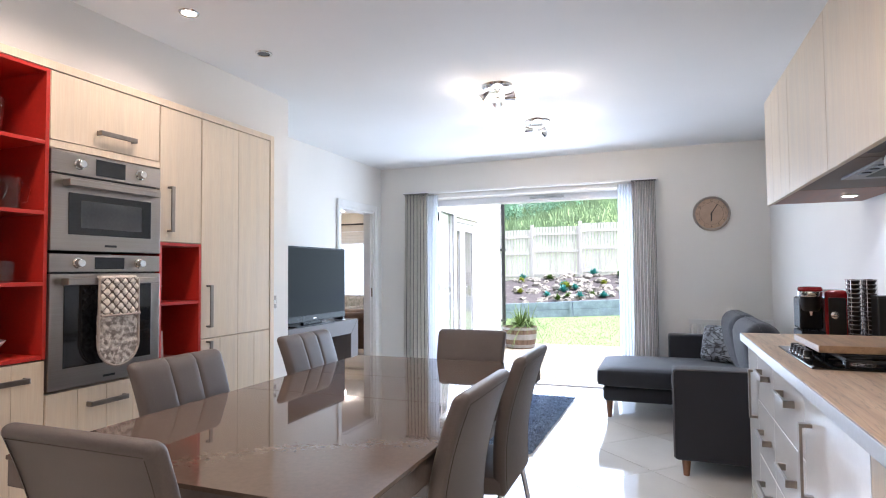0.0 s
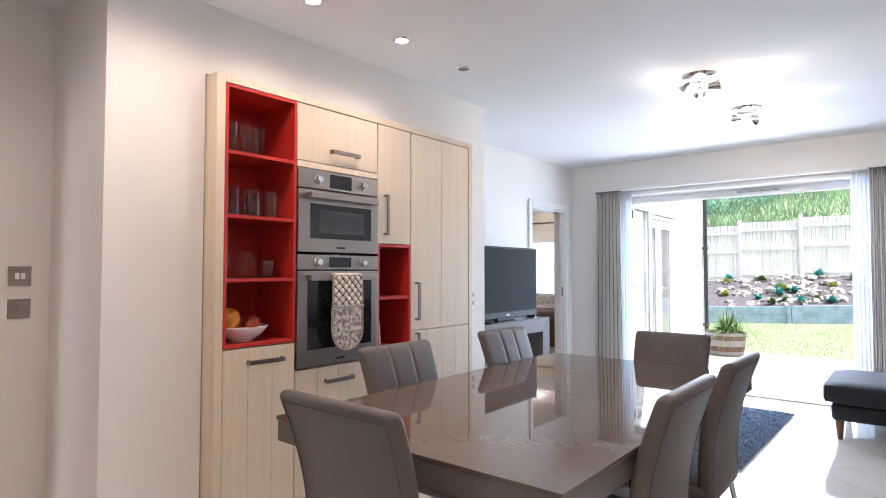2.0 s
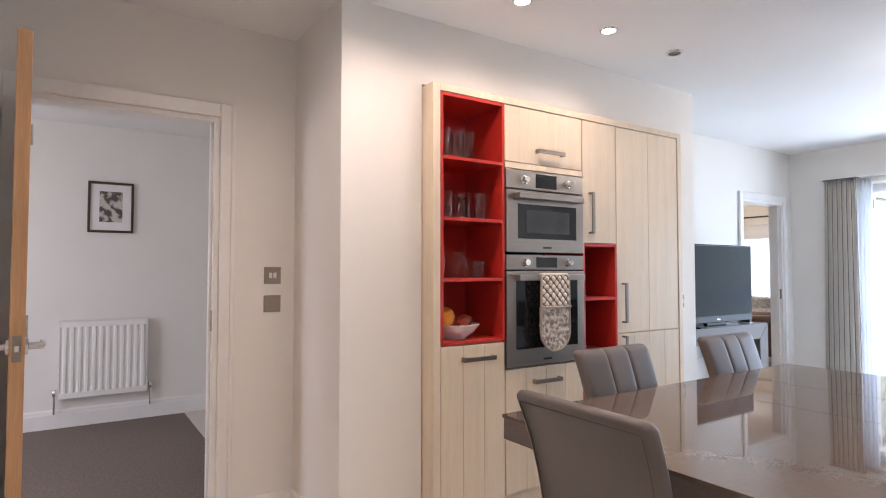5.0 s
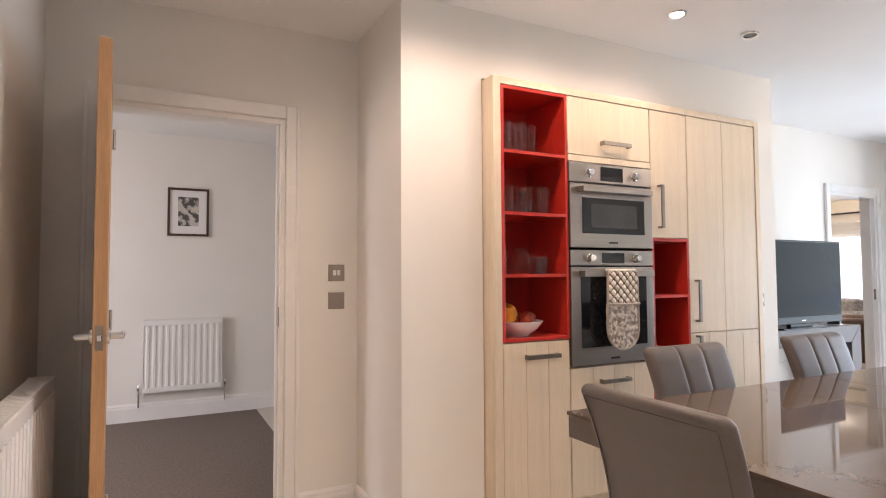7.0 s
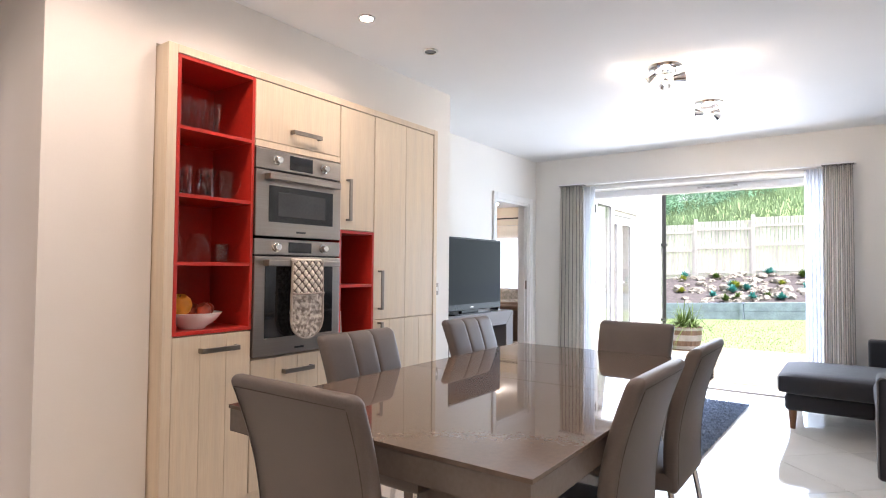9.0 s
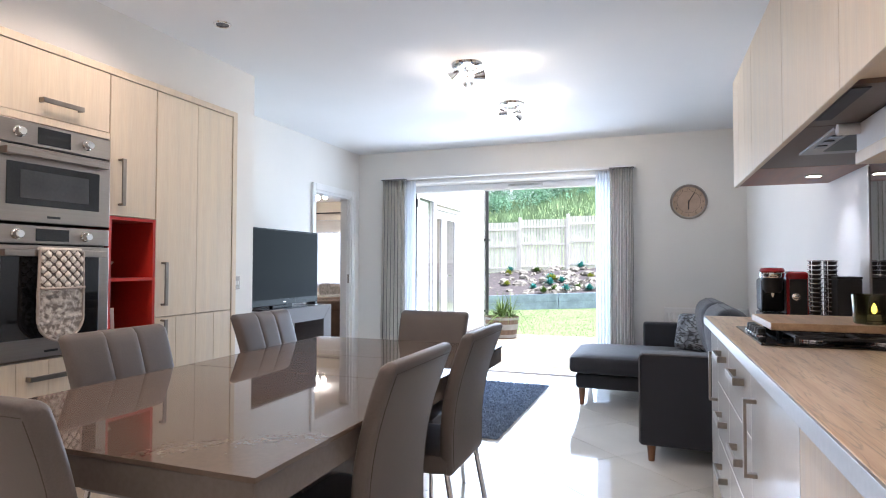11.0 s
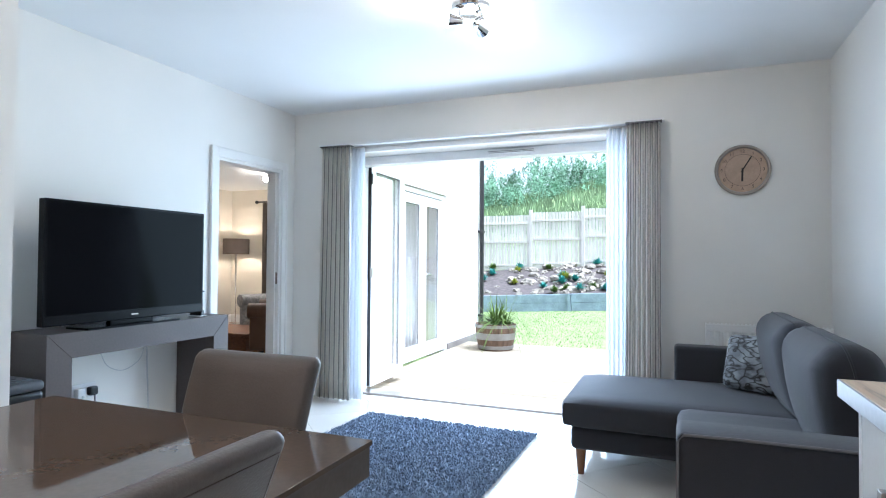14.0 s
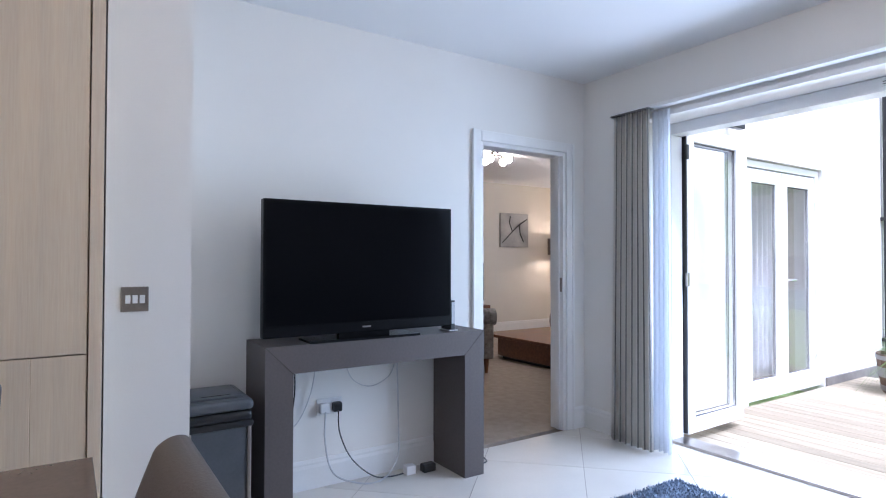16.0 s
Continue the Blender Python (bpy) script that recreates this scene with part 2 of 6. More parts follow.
def lathe(profile, seg=24, centre=(0, 0, 0), closed=False):
    """A turned shape: profile is (radius, height) from bottom to top."""
    bm = bmesh.new()
    rings = []
    for r, z in profile:
        rings.append([bm.verts.new((centre[0] + r * math.cos(2 * math.pi * k / seg), centre[1] + r * math.sin(2 * math.pi * k / seg), centre[2] + z)) for k in range(seg)])
    for a, b in zip(rings, rings[1:]):
        for k in range(seg):
            bm.faces.new((a[k], a[(k + 1) % seg], b[(k + 1) % seg], b[k]))
    if not closed:
        bm.faces.new(list(reversed(rings[0])))
        bm.faces.new(rings[-1])
    return bm


def tube(points, r, seg=8, bm=None):
    """A round bar through the points."""
    bm = bm or bmesh.new()
    pts = [Vector(p) for p in points]
    rings = []
    for i, p in enumerate(pts):
        d = (pts[min(i + 1, len(pts) - 1)] - pts[max(i - 1, 0)]).normalized()
        u = d.cross(Vector((0, 0, 1)) if abs(d.z) < 0.95 else Vector((1, 0, 0))).normalized()
        w = d.cross(u)
        rings.append([bm.verts.new(p + r * (u * math.cos(2 * math.pi * k / seg) + w * math.sin(2 * math.pi * k / seg))) for k in range(seg)])
    for a, b in zip(rings, rings[1:]):
        for k in range(seg):
            bm.faces.new((a[k], a[(k + 1) % seg], b[(k + 1) % seg], b[k]))
    bm.faces.new(list(reversed(rings[0]))), bm.faces.new(rings[-1])
    return bm


def mesh_of(bm, name, material, smooth=False):
    bmesh.ops.recalc_face_normals(bm, faces=bm.faces)
    me = bpy.data.meshes.new(name)
    bm.to_mesh(me)
    bm.free()
    me.materials.append(material)
    if smooth:
        me.polygons.foreach_set("use_smooth", [True] * len(me.polygons))
        me.set_sharp_from_angle(angle=radians(38))
    return me


def part(name, bm, material, parent=None, label="", smooth=False, at=None):
    ob = new(name, mesh_of(bm, name, material, smooth))
    if at:
        ob.matrix_basis = at
    ob.parent = parent
    if label:
        tagged(ob, label)
    return ob


def thing(name, label, category, x=0.0, y=0.0, z=0.0, rz=0.0, group="", kind=""):
    ob = new(name)
    ob.empty_display_size = 0.1
    ob.matrix_basis = pose(x, y, z, 0, 0, rz)
    return tagged(ob, label, category, group, kind)


def setting(name, bm, material, label, category, smooth=False):
    return tagged(part(name, bm, material, None, "", smooth), label, category, "", "structure")


# ---- the large structure ----
H = 2.5
bm = slab(-2.07, 2.4, 7.15, 7.5, 2.12, H)
cuboid(bm, -2.07, -1.44, 7.15, 7.5, 0, 2.12)
cuboid(bm, 1.03, 2.4, 7.15, 7.5, 0, 2.12)
wall_garden = setting("wall_garden", bm, WALL, "white painted plaster wall round the garden doors", "wall")
wall_worktop = setting("wall_worktop", slab(2.17, 2.4, 0.1, 7.15, 0, H), WALL, "white painted plaster wall behind the worktop", "wall")
wall_back = setting("wall_back", slab(-2.0, 2.17, 0.1, 0.36, 0, H), WALL, "white painted plaster wall with a radiator", "wall")
bm = slab(-2.0, -1.88, 0.36, 0.575, 0, H)
cuboid(bm, -2.0, -1.88, 1.38, 1.76, 0, H)
cuboid(bm, -2.0, -1.88, 0.575, 1.38, 2.03, H)
wall_hall = setting("wall_hall", bm, WALL, "off-white plaster wall with a doorway to the hall", "wall")
bm = slab(-2.0, -1.27, 1.76, 2.175, 0, H)
cuboid(bm, -2.0, -1.27, 4.10, 4.37, 0, H)
cuboid(bm, -2.0, -1.27, 2.175, 4.10, 2.175, H)
cuboid(bm, -2.0, -1.86, 2.175, 4.10, 0, 2.175)
wall_pier = setting("wall_pier", bm, WALL, "off-white plaster pier round the built-in oven units", "wall")
bm = slab(-2.07, -1.95, 4.37, 6.20, 0, H)
cuboid(bm, -2.07, -1.95, 6.96, 7.15, 0, H)
cuboid(bm, -2.07, -1.95, 6.20, 6.96, 1.97, H)
wall_lounge = setting("wall_lounge", bm, WALL, "white plaster wall with a doorway to the lounge", "wall")
ceiling = setting("ceiling", slab(-2.07, 2.4, 0.1, 7.5, H, H + 0.2), CEIL, "smooth white painted ceiling", "ceiling")

# hall beyond the oak door
HX = -4.55
bm = slab(HX - 0.15, HX, -1.5, 3.0, 0, H)
cuboid(bm, HX, -2.1, 2.6, 3.0, 0, H)
cuboid(bm, -2.0, -1.9, -1.5, 0.1, 0, H)
# unseen end wall, with an opening added for the hall's fill lamp
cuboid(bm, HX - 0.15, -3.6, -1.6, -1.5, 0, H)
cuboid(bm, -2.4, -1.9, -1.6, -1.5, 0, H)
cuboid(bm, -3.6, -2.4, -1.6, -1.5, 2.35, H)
cuboid(bm, -2.1, -2.0, 1.76, 3.0, 0, H)
wall_hall_far = setting("wall_hall_far", bm, WALL, "white painted plaster walls of the hall", "wall")
ceiling_hall = setting("ceiling_hall", slab(HX - 0.15, -2.0, -1.6, 3.0, H, H + 0.2), CEIL, "white painted hall ceiling", "ceiling")
floor_hall = setting("floor_hall", slab(HX - 0.15, -1.94, -1.6, 1.66, -0.1, 0.0), CARPET, "taupe ribbed carpet in the hall", "floor")
floor_hall_side = setting("floor_hall_side", slab(HX - 0.15, -1.94, 1.66, 3.0, -0.1, 0.004), mat("pale_hall_tile", (0.55, 0.50, 0.44), 0.3, var=0.04, scale=3), "pale floor beyond the hall carpet", "floor")

# lounge beyond the second doorway
bm = slab(-6.75, -6.6, 4.2, 11.9, 0, H)
cuboid(bm, -6.6, -2.07, 4.2, 4.37, 0, H)
cuboid(bm, -6.6, -5.35, 11.5, 11.8, 0, H)
cuboid(bm, -3.4, -1.96, 11.5, 11.8, 0, H)
cuboid(bm, -5.35, -3.4, 11.5, 11.8, 0, 0.72)
cuboid(bm, -5.35, -3.4, 11.5, 11.8, 2.1, H)
cuboid(bm, -2.07, -1.96, 7.5, 8.86, 0, H)
cuboid(bm, -2.07, -1.96, 10.24, 11.5, 0, H)
cuboid(bm, -2.07, -1.96, 8.86, 10.24, 2.1, H)
LOUNGEWALL = mat("lounge_wall_paint", (0.70, 0.66, 0.58), 0.7, var=0.02, scale=1.2, bump=0.05, bscale=160)
wall_lounge_far = setting("wall_lounge_far", bm, LOUNGEWALL, "cream painted walls of the lounge", "wall")
ceiling_lounge = setting("ceiling_lounge", slab(-6.75, -1.96, 4.2, 11.8, H, H + 0.2), CEIL, "white painted lounge ceiling", "ceiling")
LOUNGECARPET = mat("beige_carpet", (0.36, 0.30, 0.24), 0.95, var=0.08, scale=14, fine=0.06, bump=0.5, bscale=160)
floor_lounge = setting("floor_lounge", slab(-6.75, -2.01, 4.2, 11.8, -0.1, 0.0), LOUNGECARPET, "beige carpet in the lounge", "floor")

# outer wall of the wing with french doors, seen through the garden doors
WX = -1.68
bm = slab(-1.96, WX, 7.5, 8.86, -0.2, 5.2)
cuboid(bm, -1.96, WX, 10.24, 11.8, -0.2, 5.2)
cuboid(bm, -1.96, WX, 8.86, 10.24, 2.10, 5.2)
wall_wing = setting("wall_wing", bm, RENDERED, "white roughcast rendered outer house wall", "house wall")

# ---- doors, frames and windows ----
def door_trim(name, axis_x, y0, y1, top, side, label):
    """Lining and architrave of a doorway in a wall along y; side is +1 where the room lies towards +x."""
    t = thing(name, label, "door frame", axis_x, (y0 + y1) / 2, 0, kind="structure")
    h = (y1 - y0) / 2
    w = 0.07
    for s in (-1, 1):
        bm = slab(0, 0.018, s * h if s > 0 else -h - w, h + w if s > 0 else -h, 0, top + w, 0.006)
        cuboid(bm, 0.016, 0.026, s * (h + w) - (0.02 if s > 0 else 0), s * (h + w) + (0 if s > 0 else 0.02), 0, top + w, 0.004)
        part("architrave", bm, WHITE, t)
    part("architrave", slab(0, 0.018, -h, h, top, top + w, 0.006), WHITE, t)
    for s in (-1, 1):
        part("lining", slab(-0.125, 0.003, s * h - (0.025 if s > 0 else 0), s * h + (0 if s > 0 else 0.025), 0, top, 0.002), WHITE, t)
        part("stop", slab(-0.06, -0.03, s * h - (0.037 if s > 0 else -0.025), s * h - (0.025 if s > 0 else -0.037), 0, top - 0.025, 0.002), WHITE, t)
    part("strike_plate", slab(-0.028, -0.008, h - 0.0275, h - 0.0248, 0.98, 1.08, 0.001), DARKSTEEL, t, "dark metal strike plate")
    part("lining", slab(-0.125, 0.003, -h + 0.025, h - 0.025, top - 0.025, top, 0.002), WHITE, t)
    return t


door_trim("door_frame_hall", -1.88, 0.575, 1.38, 2.03, 1, "white gloss painted architrave of the hall doorway")
door_trim("door_frame_lounge", -1.95, 6.20, 6.96, 1.97, 1, "white gloss painted architrave of the lounge doorway")

hall_door = thing("oak_door", "open oak veneer flush door with a lever handle", "door", -1.86, 0.597, 0.0, 3.2)
part("leaf", slab(0.0, 0.775, -0.020, 0.020, 0.008, 2.02, 0.002), OAKDOOR, hall_door)
part("latch_plate", slab(0.7745, 0.7785, -0.012, 0.012, 1.0, 1.08, 0.001), DARKSTEEL, hall_door)
part("latch", slab(0.778, 0.788, -0.007, 0.007, 1.03, 1.05, 0.002), CHROME, hall_door)
for s in (-1, 1):
    h = part("handle", lathe([(0.026, 0), (0.026, 0.008), (0.011, 0.011), (0.011, 0.05)], 20), CHROME, hall_door, "chrome lever handle", True, pose(0.715, s * 0.020, 1.04, -90 * s, 0, 0))
    part("lever", tube([(0, 0, 0.045), (-0.04, 0, 0.05), (-0.11, 0, 0.05)], 0.009, 10), CHROME, h, "", True)
for z in (0.2, 1.0, 1.8):
    part("hinge", lathe([(0.007, 0), (0.007, 0.09)], 10, (-0.005, 0.028, z)), CHROME, hall_door, "", True)

# folding garden doors
frame_g = thing("window_garden", "white frame of the folding garden doors", "door frame", -0.205, 7.42, 0, kind="structure")
part("head", slab(-1.233, 1.233, -0.06, 0.06, 2.045, 2.118, 0.004), UPVC, frame_g)
for s in (-1, 1):
    part("jamb", slab(s * 1.2 - 0.035, s * 1.2 + 0.035, -0.06, 0.06, 0.0, 2.045, 0.004), UPVC, frame_g)
part("threshold", slab(-1.235, 1.235, -0.08, 0.08, -0.03, 0.018, 0.004), STEEL, frame_g, "aluminium threshold")
part("trickle_vent", slab(0.02, 0.42, -0.078, -0.06, 2.07, 2.095, 0.004), UPVC, frame_g)
for z in (2.077, 2.088):
    part("vent_slot", slab(0.03, 0.41, -0.0795, -0.0775, z, z + 0.004), GASKET, frame_g, "dark ventilation slot")
part("head_trim", slab(-1.235, 1.235, -0.294, -0.272, 2.115, 2.15, 0.004), WHITE, frame_g)


def glazed_leaf(t, w, h, stile=0.085, rail=0.10, material=None):
    material = material or UPVC
    bm = slab(0, stile, -0.03, 0.03, 0, h, 0.006)
    cuboid(bm, w - stile, w, -0.03, 0.03, 0, h, 0.006)
    cuboid(bm, stile, w - stile, -0.03, 0.03, 0, rail, 0.006)
    cuboid(bm, stile, w - stile, -0.03, 0.03, h - rail, h, 0.006)
    part("sash", bm, material, t)
    pane = part("pane", slab(stile - 0.01, w - stile + 0.01, -0.008, 0.008, rail - 0.01, h - rail + 0.01), GLASS, t)
    pane.visible_shadow = False
    bm = bmesh.new()
    for a, b, c, d in ((stile, w - stile, rail, rail + 0.005), (stile, w - stile, h - rail - 0.005, h - rail), (stile, stile + 0.005, rail, h - rail), (w - stile - 0.005, w - stile, rail, h - rail)):
        cuboid(bm, a, b, -0.012, -0.0085, c, d)
        cuboid(bm, a, b, 0.0085, 0.012, c, d)
    part("gasket", bm, GASKET, t)


for k, (x, rz) in enumerate(((-1.445, 90.5), (-1.375, 91.5))):
    leaf = thing("folding_door", "white folding glazed door standing open on the decking", "door", x, 7.50, 0.03, rz, "folding garden doors")
    glazed_leaf(leaf, 0.72, 2.09)
    part("edge_seal", slab(-0.010, 0.0, -0.026, 0.026, 0.01, 2.08), BLACK, leaf, "black rubber edge seal")
    part("hinge", slab(-0.03, 0.0, -0.045, -0.03, 1.0, 1.09, 0.003), STEEL, leaf)
    part("hinge", slab(-0.03, 0.0, -0.045, -0.03, 1.86, 1.96, 0.003), BLACK, leaf)

# french doors in the wing
fd = thing("door_french", "white glazed french doors in the rendered wing", "door frame", WX - 0.09, 8.86, -0.03, 90, kind="structure")
bm = slab(0, 0.06, -0.05, 0.05, 0, 2.12, 0.004)
cuboid(bm, 1.32, 1.38, -0.05, 0.05, 0, 2.12, 0.004)
cuboid(bm, 0.06, 1.32, -0.05, 0.05, 2.06, 2.12, 0.004)
cuboid(bm, 0.06, 1.32, -0.05, 0.05, 0, 0.05, 0.004)
part("outer_frame", bm, UPVC, fd)
for x in (0.065, 0.695):
    lf = thing("french_door", "white glazed french door leaf, closed", "door", 0, 0, 0, 0, "french door leaves")
    lf.parent = None
    lf.matrix_basis = pose(WX - 0.08, 8.86, 0.02, 0, 0, 90) @ pose(x, 0, 0)
    glazed_leaf(lf, 0.62, 2.0, 0.10, 0.12)
    if x > 0.5:
        part("handle", tube([(0.05, -0.03, 1.0), (0.05, -0.075, 1.0), (0.05, -0.075, 1.0), (0.15, -0.075, 1.0)], 0.011), CHROME, lf, "chrome lever handle")
        for z in (0.25, 1.0, 1.75):
            part("hinge", slab(0.61, 0.65, -0.055, -0.03, z, z + 0.11, 0.004), UPVC, lf)

# skirting
def skirting(name, pts):
    """Moulded board along straight runs (x0, y0, x1, y1); the room lies to the left of each run."""
    bm = bmesh.new()
    for x0, y0, x1, y1 in pts:
        n = Vector((-(y1 - y0), x1 - x0, 0)).normalized()
        prof = ((0, 0), (0.018, 0), (0.018, 0.11), (0.014, 0.125), (0.014, 0.135), (0.006, 0.15), (0, 0.15))
        a = [bm.verts.new(Vector((x0, y0, z)) + n * d) for d, z in prof]
        b = [bm.verts.new(Vector((x1, y1, z)) + n * d) for d, z in prof]
        for k in range(len(prof)):
            j = (k + 1) % len(prof)
            bm.faces.new((a[k], b[k], b[j], a[j]))
        bm.faces.new(a), bm.faces.new(list(reversed(b)))
    return setting(name, bm, WHITE, "white gloss painted moulded skirting board", "skirting")


skirting("baseboard_kitchen", [(-1.88, 1.76, -1.88, 1.45), (-1.27, 1.76, -1.88, 1.76), (-1.27, 2.17, -1.27, 1.745), (-1.27, 4.37, -1.27, 4.10), (-1.95, 6.13, -1.95, 4.37), (-1.95, 7.15, -1.95, 7.03),
                               (-1.44, 7.15, -1.95, 7.15), (2.17, 7.15, 1.03, 7.15), (2.17, 4.4, 2.17, 7.15), (-1.88, 0.505, -1.88, 0.36), (-1.88, 0.36, 2.17, 0.36)])
skirting("baseboard_hall", [(HX, 2.6, HX, -1.5)])
skirting("baseboard_lounge", [(-6.6, 11.5, -6.6, 4.37), (-5.35, 11.5, -6.6, 11.5)])

# ---- built-in oven wall ----
FX = -1.18      # front of the doors
UNITS = "built-in oven wall units"


def bar_handle(parent, length, vertical, x, y, z, depth=0.034, material=None):
    """A square bow handle, standing off its door towards +x."""
    material = material or DARKSTEEL
    h = length / 2
    bm = bmesh.new()
    if vertical:
        cuboid(bm, depth - 0.008, depth, -0.011, 0.011, -h, h, 0.002)
        for s in (-1, 1):
            cuboid(bm, 0, depth - 0.004, -0.011, 0.011, s * h - (0.011 if s > 0 else 0), s * h + (0 if s > 0 else 0.011), 0.002)
    else:
        cuboid(bm, depth - 0.008, depth, -h, h, -0.011, 0.011, 0.002)
        for s in (-1, 1):
            cuboid(bm, 0, depth - 0.004, s * h - (0.011 if s > 0 else 0), s * h + (0 if s > 0 else 0.011), -0.011, 0.011, 0.002)
    return part("handle", bm, material, parent, "brushed nickel bow handle", False, pose(x, y, z))


def ash_door(parent, y0, y1, z0, z1, boards=1):
    """A door with upright boards, parted by fine grooves."""
    d = part("door", slab(FX - 0.022, FX - 0.004, y0 + 0.002, y1 - 0.002, z0 + 0.002, z1 - 0.002), ASH, parent)
    w = (y1 - y0 - 0.004) / boards
    for k in range(boards):
        part("board", slab(FX - 0.004, FX, y0 + 0.002 + k * w + 0.0006, y0 + 0.002 + (k + 1) * w - 0.0006, z0 + 0.002, z1 - 0.002, 0.0012, 1), ASH, d)
    return d


def carcass(t, y0, y1, z0, z1, material=ASH, back=-1.85, front=None):
    front = FX - 0.024 if front is None else front
    bm = slab(back, front, y0, y0 + 0.016, z0, z1)
    cuboid(bm, back, front, y1 - 0.016, y1, z0, z1)
    cuboid(bm, back, front, y0 + 0.016, y1 - 0.016, z0, z0 + 0.016)
    cuboid(bm, back, front, y0 + 0.016, y1 - 0.016, z1 - 0.016, z1)
    cuboid(bm, back, back + 0.01, y0 + 0.016, y1 - 0.016, z0 + 0.016, z1 - 0.016)
    return part("carcass", bm, material, t)


surround = thing("unit_surround", "pale ash surround panels framing the oven units", "end panel", 0, 0, 0)
part("side_panel", slab(-1.5, FX + 0.004, 2.18, 2.222, 0, 2.165, 0.0015), ASH, surround)
part("side_panel", slab(-1.5, FX + 0.004, 4.052, 4.09, 0, 2.165, 0.0015), ASH, surround)
part("top_panel", slab(-1.5, FX + 0.004, 2.222, 4.052, 2.13, 2.165, 0.0015), ASH, surround)
part("plinth", slab(-1.5, FX - 0.05, 2.222, 4.052, 0.0, 0.145), ASH, surround)

red_tall = thing("open_shelf_unit", "red lacquered open shelf unit of four compartments", "shelf unit", 0, 0, 0, 0, UNITS)
RY0, RY1 = 2.224, 2.612
bm = slab(-1.50, FX + 0.002, RY0, RY0 + 0.016, 0.922, 2.128, 0.001)
cuboid(bm, -1.50, FX + 0.002, RY1 - 0.016, RY1, 0.922, 2.128, 0.001)
part("side", bm, RED, red_tall)
part("back", slab(-1.51, -1.50, RY0, RY1, 0.922, 2.128), RED, red_tall)
for z in (0.922, 1.222, 1.515, 1.808, 2.112):
    part("shelf", slab(-1.50, FX + 0.001, RY0 + 0.016, RY1 - 0.016, z, z + 0.016, 0.001), RED, red_tall)

red_small = thing("open_shelf_unit", "small red lacquered open shelf unit of two compartments", "shelf unit", 0, 0, 0, 0, UNITS)
SY0, SY1 = 3.176, 3.458
bm = slab(-1.50, FX + 0.002, SY0, SY0 + 0.016, 0.80, 1.428, 0.001)
cuboid(bm, -1.50, FX + 0.002, SY1 - 0.016, SY1, 0.80, 1.428, 0.001)
part("side", bm, RED, red_small)
part("back", slab(-1.51, -1.50, SY0, SY1, 0.80, 1.428), RED, red_small)
for z in (0.80, 1.105, 1.412):
    part("shelf", slab(-1.50, FX + 0.001, SY0 + 0.016, SY1 - 0.016, z, z + 0.016, 0.001), RED, red_small)
part("filler", slab(-1.50, FX, SY0, SY1, 0.46, 0.80, 0.001), RED, red_small)


def unit(label, y0, y1, z0, z1, doors):
    t = thing("cabinet", label, "cabinet", 0, 0, 0, 0, UNITS)
    carcass(t, y0, y1, z0, z1)
    for a, b, n, hv, hy, hz in doors:
        d = ash_door(t, y0, y1, a, b, n)
        if hy is not None:
            bar_handle(d, 0.19 if not hv else 0.235, hv, FX, hy, hz)
    return t


unit("pale ash base cabinet below the red shelves", RY0, RY1, 0.15, 0.918, [(0.15, 0.918, 3, False, 2.44, 0.85)])
unit("pale ash drawer cabinet below the ovens", 2.614, 3.174, 0.15, 0.775, [(0.15, 0.455, 4, False, 2.89, 0.40), (0.46, 0.775, 4, False, 2.89, 0.70)])
unit("pale ash lift-up cabinet above the ovens", 2.614, 3.174, 1.835, 2.128, [(1.835, 2.128, 1, False, 2.92, 1.905)])
unit("narrow pale ash wall cabinet above the small shelf", 3.176, 3.458, 1.43, 2.128, [(1.43, 2.128, 1, True, 3.235, 1.60)])
unit("pale ash drawer cabinet below the small shelf", 3.176, 3.458, 0.15, 0.458, [(0.15, 0.458, 2, False, 3.31, 0.40)])
unit("tall pale ash larder cabinet with two doors", 3.46, 4.05, 0.15, 2.128, [(0.15, 0.905, 4, True, 3.51, 0.775), (0.905, 2.128, 2, True, 3.51, 1.085)])


